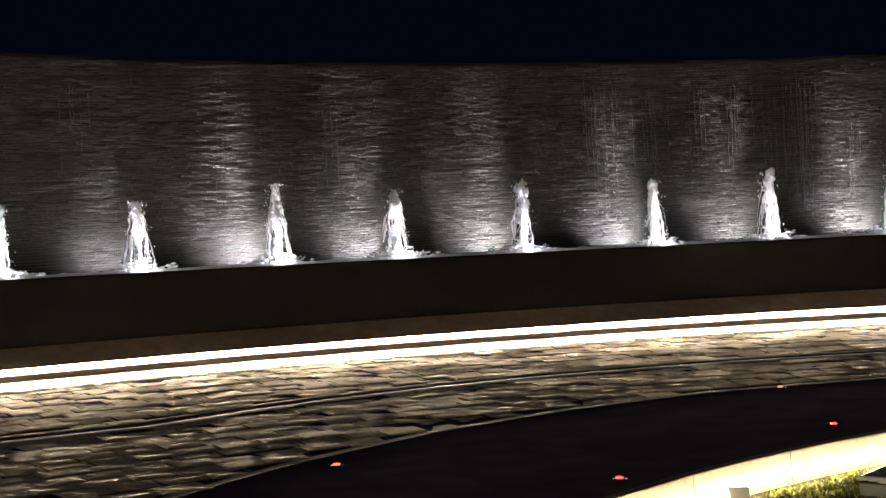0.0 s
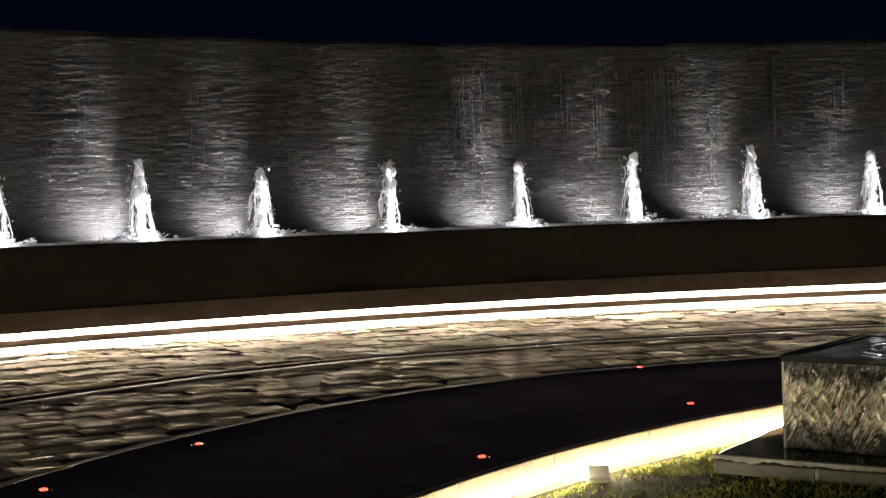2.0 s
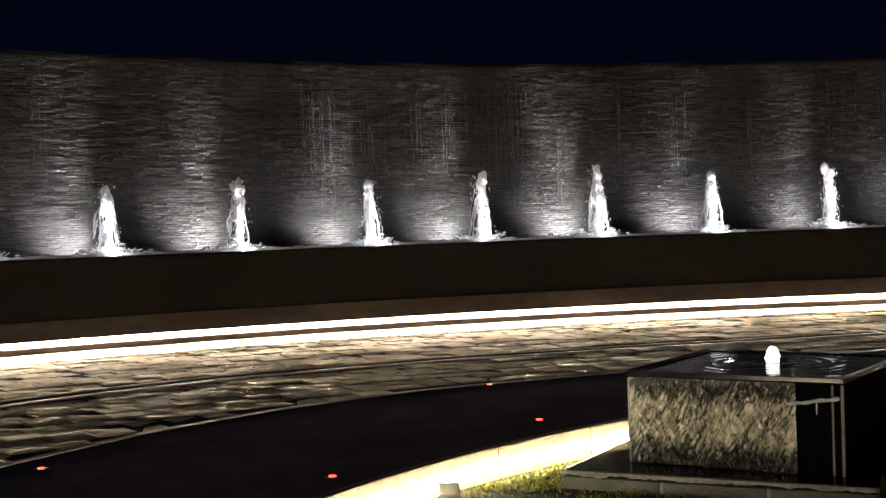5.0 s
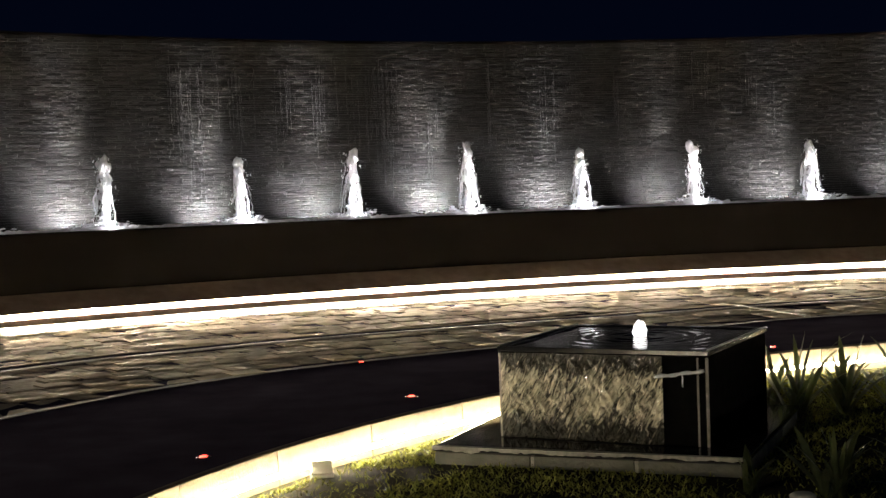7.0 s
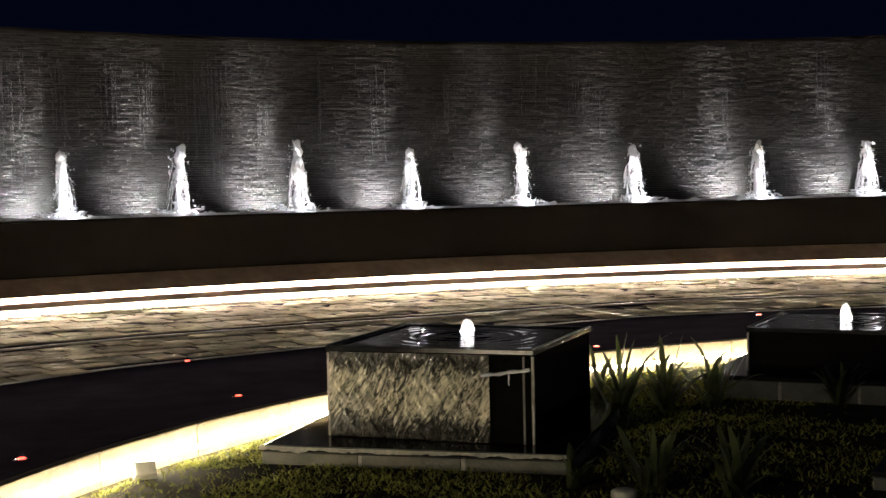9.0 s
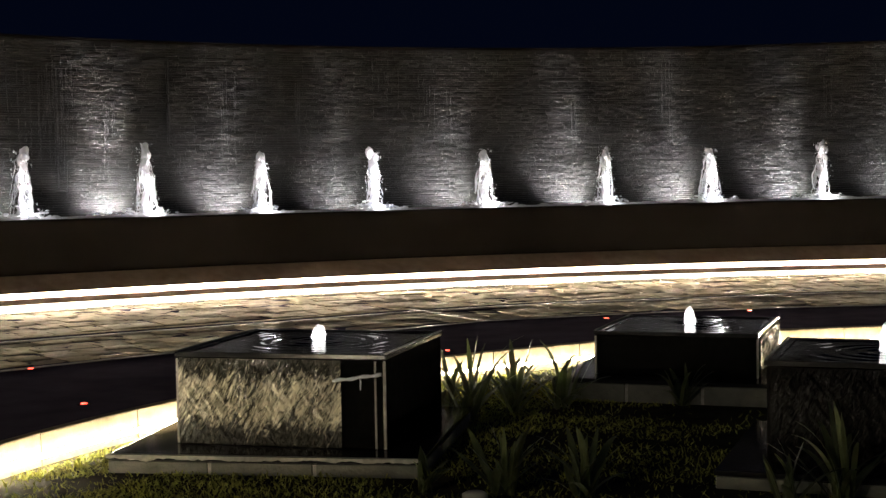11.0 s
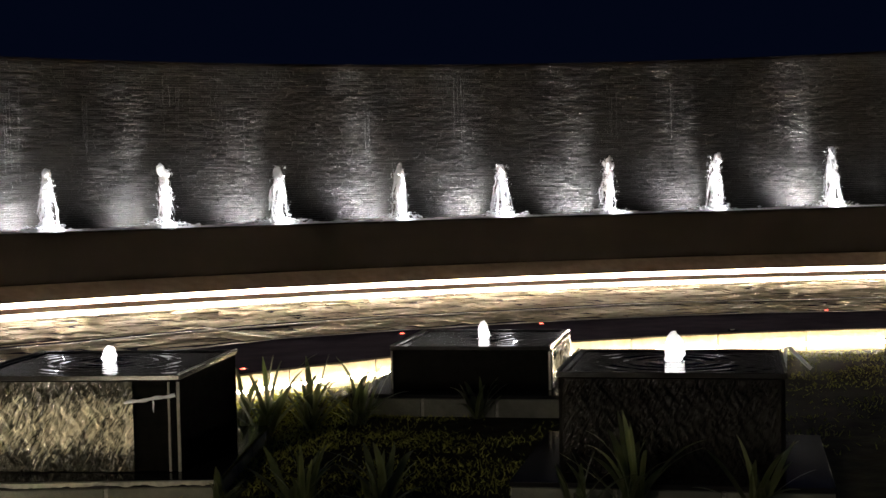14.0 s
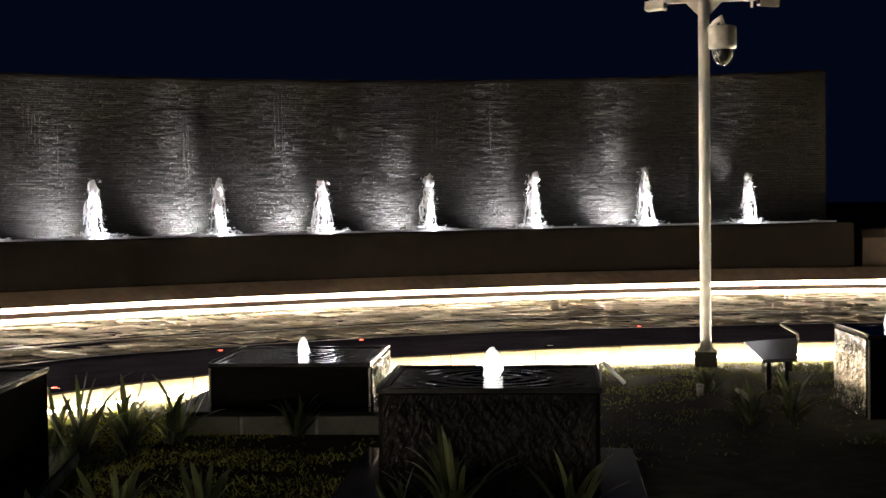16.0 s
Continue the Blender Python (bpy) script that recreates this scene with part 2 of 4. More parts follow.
def tube(points, radius, sides=10, bm=None, caps=True):
    """A round bar along points; radius may be a list."""
    bm = bm or bmesh.new()
    pts = [Vector(p) for p in points]
    rings = []
    for i, p in enumerate(pts):
        d = (pts[min(i + 1, len(pts) - 1)] - pts[max(i - 1, 0)]).normalized()
        a = d.orthogonal().normalized() if abs(d.z) > 0.9 else d.cross(Vector((0, 0, 1))).normalized()
        b = d.cross(a)
        r = radius[i] if isinstance(radius, (list, tuple)) else radius
        rings.append([bm.verts.new(p + r * (math.cos(k * math.tau / sides) * a + math.sin(k * math.tau / sides) * b)) for k in range(sides)])
    for r0, r1 in zip(rings, rings[1:]):
        for k in range(sides):
            bm.faces.new((r0[k], r0[(k + 1) % sides], r1[(k + 1) % sides], r1[k]))
    if caps:
        bm.faces.new(rings[0][::-1])
        bm.faces.new(rings[-1])
    bmesh.ops.recalc_face_normals(bm, faces=bm.faces[:])
    return bm


def swept(profile, centre, a0, a1, steps, closed=False, zfun=None):
    """A profile of (radius, height) swept round a centre from angle a0 to a1 (degrees from +y to the right)."""
    verts, faces = [], []
    n = len(profile)
    for i in range(steps + 1):
        a = radians(a0 + (a1 - a0) * i / steps)
        for k, (r, z) in enumerate(profile):
            zz = z + (zfun(math.degrees(a)) if zfun and z > 1.0 else 0.0)
            verts.append((centre[0] + r * math.sin(a), centre[1] + r * math.cos(a), zz))
    for i in range(steps):
        for k in range(n):
            k2 = (k + 1) % n
            faces.append((i * n + k, i * n + k2, (i + 1) * n + k2, (i + 1) * n + k))
    if not closed:
        faces.append(tuple(range(n))[::-1])
        faces.append(tuple(steps * n + k for k in range(n)))
    return verts, faces


def recalc(ob):
    bm = bmesh.new()
    bm.from_mesh(ob.data)
    bmesh.ops.recalc_face_normals(bm, faces=bm.faces[:])
    bm.to_mesh(ob.data)
    bm.free()
    return ob


def polar(c, r, a, z=0.0):
    a = radians(a)
    return Vector((c[0] + r * math.sin(a), c[1] + r * math.cos(a), z))


# ---- plan ----
ARC = (8.16, -2.74)      # centre of the curved fountain wall and of its basin
R_LED = 25.74
R_RIM = R_LED + 0.5
R_JET = R_LED + 0.9
R_WALL = R_LED + 1.8
A0, A1 = -62.0, 23.5     # from past the far end out of view to the free end
ISLE = (6.02, 4.35)        # centre of the lawn island
R_KERB = 8.32


def rise(a, k):
    return k * (a + 12.0) ** 2


def rim_rise(a):
    return rise(a, 6.0e-5)


def wall_rise(a):
    return rise(a, 2.65e-4)


def knotted(points):
    """Radius round ARC against angle, through plan points."""
    k = sorted((math.degrees(math.atan2(x - ARC[0], y - ARC[1])), math.hypot(x - ARC[0], y - ARC[1])) for x, y in points)
    return lambda a: float(np.interp(a, [q[0] for q in k], [q[1] for q in k]))


paving_edge = knotted([(-5.0, 6.6), (-4.9, 7.9), (-4.65, 9.2), (-4.1, 10.7), (-3.35, 11.95), (-2.3, 13.1), (-0.85, 14.05), (1.0, 15.1), (3.2, 16.38),
                       (5.0, 16.65), (7.0, 16.75), (9.4, 16.5), (11.1, 15.9), (13.0, 15.3), (15.5, 14.0), (19.0, 11.5)])
drain_line = knotted([(-9.0, 8.0), (-7.95, 10.25), (-7.1, 11.1), (-6.1, 12.85), (-4.6, 14.5), (-2.4, 15.95), (-0.9, 16.6), (1.0, 17.3), (2.5, 18.0), (4.4, 18.5),
                      (6.9, 18.6), (9.0, 18.7), (10.8, 18.3), (13.8, 17.3), (18.0, 14.5)])


# ---- ground, road ----
def build_ground():
    bm = bmesh.new()
    bmesh.ops.create_circle(bm, cap_ends=True, segments=96, radius=900)
    bmesh.ops.translate(bm, vec=(0, 0, -0.006), verts=bm.verts)
    tagged(link("ground", bm, ASPHALT), "dark asphalt road round a lawn island at night", "road", kind="structure")


# ---- fountain wall ----
def build_wall():
    # core of the wall, with the stone courses laid on its face
    v, f = swept([(R_WALL, 0.0), (R_WALL, 3.94), (R_WALL + 0.5, 3.94), (R_WALL + 0.5, 0.0)], ARC, A0, A1, 120, zfun=wall_rise)
    core = tagged(recalc(mesh_object("wall_north", v, f, LEDGE)), "tall curved wall of thin dark ledge stone, wet and lit from below", "wall", kind="structure")
    rng = np.random.default_rng(5)
    verts, faces = [], []
    z = 1.12
    course = 0
    while z < 3.93 + 0.36:
        h = rng.uniform(0.024, 0.05)
        a = A0 + rng.uniform(0, 0.5)
        while a < A1 - 0.2:
            w = rng.uniform(0.14, 0.5)
            a2 = min(a + w, A1)
            top = 3.94 + wall_rise((a + a2) / 2)
            if z + h < top:
                d = rng.choice([0.010, 0.016, 0.023, 0.034], p=[0.3, 0.37, 0.25, 0.08]) + rng.uniform(-0.003, 0.005)
                g = 0.012
                lean = rng.uniform(-0.005, 0.006)
                i = len(verts)
                for (r, zz) in ((R_WALL + 0.004, z), (R_WALL - d, z + 0.003), (R_WALL - d - lean, z + h - 0.006), (R_WALL + 0.004, z + h - 0.002)):
                    for aa in (a, a2 - g):
                        q = radians(aa)
                        verts.append((ARC[0] + r * math.sin(q), ARC[1] + r * math.cos(q), zz))
                for k in (0, 2, 4):
                    faces.append((i + k, i + k + 1, i + k + 3, i + k + 2))
                faces.append((i, i + 2, i + 4, i + 6))
                faces.append((i + 1, i + 7, i + 5, i + 3))
            a = a2
        z += h
        course += 1
    ob = recalc(mesh_object("ledge_stones", verts, faces, LEDGE, core))
    ob["kind"] = "stuff"
    # coping
    v, f = swept([(R_WALL - 0.03, 3.945), (R_WALL - 0.03, 3.985), (R_WALL + 0.53, 3.985), (R_WALL + 0.53, 3.945)], ARC, A0, A1, 120, zfun=wall_rise)
    recalc(mesh_object("coping", v, f, FACE_STONE, core))
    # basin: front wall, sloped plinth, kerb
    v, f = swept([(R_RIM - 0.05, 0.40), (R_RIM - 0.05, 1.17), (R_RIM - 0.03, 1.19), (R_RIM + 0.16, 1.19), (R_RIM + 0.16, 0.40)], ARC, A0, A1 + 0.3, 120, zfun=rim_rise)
    basin = tagged(recalc(mesh_object("basin_wall", v, f, FACE_STONE)), "stone basin wall below the fountain jets, shade put into its dark colour", "wall", kind="structure")
    v, f = swept([(R_LED + 0.10, 0.0), (R_LED + 0.10, 0.168), (R_LED + 0.0, 0.168), (R_LED + 0.0, 0.176), (R_RIM - 0.10, 0.40), (R_RIM + 0.16, 0.395), (R_RIM + 0.16, 0.0)], ARC, A0, A1 + 30, 150)
    tagged(recalc(mesh_object("trim", v, f, PLINTH)), "brown sloped stone plinth along the basin foot", "plinth", kind="structure")
    v, f = swept([(R_LED - 0.30, -0.03), (R_LED - 0.30, 0.004), (R_LED - 0.28, 0.006), (R_LED - 0.06, 0.010), (R_LED - 0.06, 0.100), (R_LED + 0.10, 0.105), (R_LED + 0.10, -0.03)], ARC, A0, A1 + 30, 150)
    tagged(recalc(mesh_object("gutter_kerb", v, f, GUTTER)), "low dark kerb under the light strip", "kerb", kind="structure")
    # ragged pale sheet shaped like the pool of light below the strip
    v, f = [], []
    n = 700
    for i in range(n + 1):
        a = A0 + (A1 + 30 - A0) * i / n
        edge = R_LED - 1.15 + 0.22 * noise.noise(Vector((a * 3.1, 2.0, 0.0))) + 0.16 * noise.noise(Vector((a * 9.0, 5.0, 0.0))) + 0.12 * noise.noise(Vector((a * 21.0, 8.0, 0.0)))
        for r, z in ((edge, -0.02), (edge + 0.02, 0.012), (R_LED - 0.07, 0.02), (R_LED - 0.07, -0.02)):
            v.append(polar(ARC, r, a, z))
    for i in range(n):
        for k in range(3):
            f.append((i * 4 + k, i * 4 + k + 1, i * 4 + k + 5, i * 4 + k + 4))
    tagged(recalc(mesh_object("apron", v, f, LIT_PAVING)), "pale ragged sheet standing for the strip's light on the paving", "pavement", kind="structure")
    strip = new("light_strip")
    for k in range(40):
        a = A0 + (A1 + 30 - A0) * k / 40
        v, f = swept([(R_LED + 0.02, 0.109), (R_LED + 0.009, 0.166), (R_LED + 0.095, 0.166), (R_LED + 0.095, 0.109)], ARC, a, a + (A1 + 30 - A0) / 40 - 0.012, 5)
        recalc(mesh_object("strip_segment", v, f, LED_COOL, strip))
    tagged(strip, "glowing white light strip along the basin foot", "light strip")
    # basin water
    v, f = swept([(R_RIM + 0.16, 1.14), (R_RIM + 0.16, 1.178), (R_WALL + 0.02, 1.178), (R_WALL + 0.02, 1.14)], ARC, A0, A1 - 0.1, 240, zfun=rim_rise)
    tagged(recalc(mesh_object("water", v, f, POOL)), "shallow rippling water in the raised basin", "water", kind="structure")
    rng2 = random.Random(9)
    v, f = [], []
    n = 900
    for i in range(n + 1):
        a = A0 + (A1 - 0.3 - A0) * i / n
        w = 0.04 + 0.04 * max(0, noise.noise(Vector((a * 2.0, 0, 5)))) + rng2.uniform(0, 0.008)
        for r, z in ((R_RIM + 0.165, 1.176), (R_RIM + 0.18, 1.180 + w), (R_RIM + 0.24, 1.180 + 0.7 * w), (R_RIM + 0.28, 1.176)):
            v.append(polar(ARC, r + rng2.uniform(-0.006, 0.006), a, z + rim_rise(a)))
    for i in range(n):
        for k in range(3):
            f.append((i * 4 + k, i * 4 + k + 1, i * 4 + k + 5, i * 4 + k + 4))
    tagged(recalc(mesh_object("foam", v, f, FOAM)), "thin line of white foam along the basin rim", "foam", kind="stuff")
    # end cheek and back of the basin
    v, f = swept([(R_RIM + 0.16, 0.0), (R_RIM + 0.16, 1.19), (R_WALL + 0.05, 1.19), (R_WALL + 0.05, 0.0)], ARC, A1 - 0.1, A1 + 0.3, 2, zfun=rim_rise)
    tagged(recalc(mesh_object("basin_end", v, f, FACE_STONE)), "stone end of the raised basin, shade put into its dark colour", "wall", kind="structure")


def build_far_planter():
    """Low rounded mass of wall that goes on past the free end of the basin."""
    prof = [(R_RIM + 0.1, 0.0), (R_RIM + 0.1, 0.95), (R_RIM + 0.2, 1.12), (R_RIM + 0.45, 1.18), (R_RIM + 0.9, 1.1), (R_RIM + 1.0, 0.0)]
    v, f = swept(prof, ARC, A1 + 0.75, A1 + 26, 40)
    tagged(recalc(mesh_object("planter_wall", v, f, PLANTER)), "low rounded dark wall past the end of the basin", "wall", kind="structure")


# angle round the wall, spread, top, length, number of runs
TRICKLES = ((-45.4, 0.5, 3.9, 1.2, 6), (-41.0, 0.4, 3.5, 1.0, 6), (-37.6, 0.25, 3.6, 1.0, 5), (-29.3, 0.2, 3.8, 1.7, 5), (-28.5, 0.5, 3.7, 1.9, 12), (-27.2, 0.25, 3.65, 1.4, 6),
            (-25.6, 0.2, 3.7, 1.5, 7), (-24.3, 0.3, 3.65, 1.3, 8), (-22.6, 0.35, 3.75, 1.8, 14), (-22.0, 0.3, 3.7, 1.9, 10), (-20.5, 0.2, 3.0, 1.1, 6), (-18.35, 0.12, 3.75, 1.4, 6),
            (-16.6, 0.4, 3.6, 1.3, 5), (-13.8, 0.1, 3.5, 1.2, 5), (-10.7, 0.35, 3.8, 0.9, 7), (-8.9, 0.3, 3.5, 1.0, 5), (-8.05, 0.1, 3.3, 0.8, 3), (-3.2, 0.1, 3.3, 0.9, 4),
            (0.35, 0.2, 3.85, 1.3, 7), (6.6, 0.2, 3.5, 0.8, 3), (9.1, 0.1, 3.7, 1.0, 4), (13.4, 0.2, 3.4, 0.7, 3))


def build_trickles():
    """Thin broken runs of water down the upper wall."""
    rng = random.Random(21)
    for a, spread, top, length, runs in TRICKLES:
        v, f = [], []
        for k in range(runs):
            aa = a + rng.gauss(0, 0.8 * spread)
            z = min(top, 3.86 + wall_rise(aa)) - rng.uniform(0.0, 0.3)
            end = z - length * rng.uniform(0.4, 1.1)
            while z > end:
                ln = rng.uniform(0.03, 0.14)
                w = math.degrees(rng.uniform(0.0015, 0.006) / R_WALL)
                d = rng.gauss(0, 0.008)
                i = len(v)
                r = R_WALL - 0.04
                for (q, zz) in ((aa - w, z), (aa + w, z), (aa + w * 0.7 + d, z - ln), (aa - w * 0.7 + d, z - ln)):
                    v.append(polar(ARC, r, q, zz))
                for (q, zz) in ((aa - w, z), (aa + w, z), (aa + w * 0.7 + d, z - ln), (aa - w * 0.7 + d, z - ln)):
                    v.append(polar(ARC, r + 0.012, q, zz))
                f += [(i, i + 1, i + 2, i + 3), (i, i + 4, i + 5, i + 1), (i + 1, i + 5, i + 6, i + 2), (i + 2, i + 6, i + 7, i + 3), (i + 3, i + 7, i + 4, i)]
                aa += d
                z -= ln + rng.choice((0.0, 0.0, 0.02, 0.08))
        ob = recalc(mesh_object("water_trickle", v, f, RUNNING))
        tagged(ob, "thin broken trickle of white water down the stone wall", "water", "trickles on the wall", "stuff")


def jet_mesh(seed):
    """Column with a lumpy head, falling ropes and threads, drops and splash of one tall jet, about 1.1 m high."""
    rng = random.Random(seed)
    tall = rng.uniform(0.94, 1.14)
    shift = Vector((seed * 3.1, 0, 0))
    ph = rng.uniform(0, 9)
    lean = Vector((rng.uniform(-0.05, 0.05), rng.uniform(-0.03, 0.03), 0))

    def core(u):
        return Vector((0.018 * math.sin(5 * u + ph) * u, 0.018 * math.cos(4 * u + ph) * u, u * tall)) + lean * u * u

    col = bmesh.new()
    steps, sides = 56, 18
    path, rad = [], []
    for i in range(steps + 1):
        u = 0.95 * i / steps
        path.append(core(u))
        rad.append((0.045 - 0.008 * u + 0.028 * math.exp(-((u - 0.82) / 0.1) ** 2) + 0.012 * math.sin(13 * u + ph) + 0.06 * math.exp(-u / 0.07)) * (1 if u < 0.88 else max(0.15, (0.97 - u) / 0.09)))
    tube(path, rad, sides, col)
    for v in col.verts:
        v.co += 0.034 * noise.noise_vector(v.co * 11 + shift) + 0.022 * noise.noise_vector(Vector((v.co.x * 36, v.co.y * 36, v.co.z * 20)) + shift)
    # lumps of the breaking head, and a few lower down the column
    strands = bmesh.new()
    side = rng.uniform(0, math.tau)
    for k in range(rng.randint(9, 13)):
        u = rng.uniform(0.74, 0.97) if k < 7 else rng.uniform(0.3, 0.75)
        r = rng.uniform(0.032, 0.062) if k < 7 else rng.uniform(0.02, 0.04)
        off = rng.uniform(0.0, 0.075) if k < 7 else rng.uniform(0.03, 0.07)
        t = side + rng.gauss(0, 1.2)
        m = Matrix.Translation(core(u) + Vector((off * math.cos(t), off * math.sin(t), 0))) @ Matrix.Diagonal((1, 1, rng.uniform(1.0, 1.8), 1))
        bmesh.ops.create_icosphere(strands, subdivisions=2, radius=r, matrix=m)
    for v in strands.verts:
        v.co += 0.034 * noise.noise_vector(v.co * 11 + shift) + 0.022 * noise.noise_vector(Vector((v.co.x * 36, v.co.y * 36, v.co.z * 20)) + shift)
    # ropes that break off the head and fall outwards, heavier on one side
    done = len(strands.verts)
    for k in range(rng.randint(17, 23)):
        thick = k < 8
        a = side + rng.gauss(0, 1.3) if thick else rng.uniform(0, math.tau)
        top = rng.uniform(0.6, 0.93)
        out = rng.uniform(0.05, 0.19) if thick else rng.uniform(0.03, 0.17)
        end = rng.choice((0.0, 0.0, rng.uniform(0.1, 0.55)))
        n = 16
        start = core(top)
        pts, rs = [], []
        gap = rng.uniform(0, 9)
        for i in range(n + 1):
            u = i / n
            r = 0.03 + out * u ** 0.8
            z = start.z * (1 - (1 - end) * u ** 1.7) + 0.008
            pts.append((start.x * (1 - u) + r * math.cos(a + 0.3 * u), start.y * (1 - u) + r * math.sin(a + 0.3 * u), z))
            lump = 0.55 + 0.45 * math.sin(9 * u + gap) + rng.uniform(0, 0.35)
            rs.append(max(0.002, (0.019 if thick else 0.007) * lump * (1 - 0.35 * u)))
        tube(pts, rs, 6, strands)
    for v in list(strands.verts)[done:]:
        v.co += 0.035 * noise.noise_vector(v.co * 9 + shift) + 0.014 * noise.noise_vector(v.co * 34 + shift)
        v.co.z = max(v.co.z, 0.0)
    drops = bmesh.new()
    for k in range(170):
        u = rng.random()
        a = rng.uniform(0, math.tau)
        r = rng.uniform(0.04, 0.13) + 0.16 * (1 - u) * rng.random()
        m = Matrix.Translation((r * math.cos(a), r * math.sin(a), u * tall)) @ Matrix.Diagonal((1, 1, rng.uniform(1, 2.8), 1))
        bmesh.ops.create_icosphere(drops, subdivisions=1, radius=rng.choice((0.004, 0.005, 0.006, 0.010)), matrix=m)
    # mound of foam with spikes thrown up round the foot
    splash = bmesh.new()
    for k in range(300):
        a = rng.uniform(0, math.tau)
        r = abs(rng.gauss(0, 0.16)) + 0.01
        m = Matrix.Translation((1.7 * r * math.cos(a), 0.8 * r * math.sin(a), max(0, rng.gauss(0.012, 0.02)) * (1 + 0.3 / (r + 0.08)))) @ Matrix.Diagonal((1.8, 1, 0.7, 1))
        bmesh.ops.create_icosphere(splash, subdivisions=1, radius=rng.uniform(0.008, 0.034), matrix=m)
    for k in range(16):
        a = rng.uniform(0, math.tau)
        r = rng.uniform(0.12, 0.3)
        h = rng.uniform(0.04, 0.16)
        q = Vector((1.3 * r * math.cos(a), 0.7 * r * math.sin(a), 0))
        tube([q, q * 1.1 + Vector((0, 0, 0.6 * h)), q * 1.3 + Vector((0, 0, h))], [0.014, 0.008, 0.003], 5, splash)
    return col, strands, drops, splash


JET_ANGLES = (-56.1, -51.9, -47.9, -44.0, -39.9, -36.15, -32.1, -27.7, -23.95, -19.88, -15.81, -11.65, -7.4, -2.7, 1.48, 5.83, 10.28, 15.08, 19.6)
JET_POWER = (0.8, 0.8, 0.7, 0.5, 1.5, 1.0, 1.2, 1.1, 0.9, 1.5, 0.9, 0.55, 0.75, 1.1, 0.95, 0.85, 0.6, 1.1, 0.7)


def build_jets():
    kinds = []
    for s in range(8):
        root = new("fountain_jet")
        col, strands, drops, splash = jet_mesh(s + 11)
        part("water_column", col, FOAM, root, "white foaming column of water", True)
        part("falling_water", strands, FOAM, root, "", True)["kind"] = "stuff"
        part("spray", drops, FOAM, root, "", True)["kind"] = "stuff"
        part("splash", splash, FOAM, root, "white splash at the foot", True)["kind"] = "stuff"
        tagged(root, "white foaming water jet rising from the basin", "fountain jet", "jets along the basin")
        kinds.append(root)
    rng = random.Random(3)
    for i, a in enumerate(JET_ANGLES):
        place = polar(ARC, R_JET, a, 1.182 + rim_rise(a))
        m = Matrix.Translation(place) @ pose(0, 0, 0, 0, 0, -a)
        if i < 8:
            kinds[i].matrix_basis = m
        else:
            copy_thing(kinds[(i * 3 + 1) % 8], m @ pose(0, 0, 0, 0, 0, rng.uniform(-30, 30)))
        # lamp in the basin beside the jet, thrown up at the wall
        f = JET_POWER[i]
        side = math.degrees(rng.uniform(0.16, 0.22) / R_JET)
        for name, watts, gap, size, blend, over, up in (("beam_lamp", WALL_WATTS, 0.46, rng.uniform(26, 34), 0.9, rng.uniform(0.28, 0.44), rng.uniform(1.5, 2.1)),
                                                        ("wash_lamp", WASH_WATTS, 0.6, rng.uniform(100, 108), 1.0, rng.uniform(0.31, 0.38), 0.42)):
            foot = polar(ARC, R_WALL - gap, a - side, 1.2 + rim_rise(a))
            beam = bpy.data.lights.new(name, "SPOT")
            beam.energy, beam.shadow_soft_size, beam.color = watts * f, 0.015, (1.0, 0.97, 1.0)
            beam.spot_size, beam.spot_blend = radians(size), blend
            new(name, beam).matrix_world = look(foot, polar(ARC, R_WALL - 0.02, a - math.degrees(over / R_WALL), foot.z + up))
        near = bpy.data.lights.new("nozzle_lamp", "SPOT")
        near.energy, near.shadow_soft_size, near.color = JET_WATTS, 0.03, (1.0, 0.97, 1.0)
        near.spot_size, near.spot_blend = radians(34), 1.0
        ob = new("nozzle_lamp", near)
        ob.matrix_world = look(polar(ARC, R_JET - 0.23, a + math.degrees(0.03 / R_JET), 1.24 + rim_rise(a)), polar(ARC, R_JET, a, 1.195 + 0.75))
        low = bpy.data.lights.new("foot_lamp", "POINT")
        low.energy, low.shadow_soft_size, low.color = FOOT_WATTS, 0.03, (1.0, 0.97, 1.0)
        new("foot_lamp", low).location = polar(ARC, R_JET - 0.22, a + math.degrees(0.05 / R_JET), 1.27 + rim_rise(a))


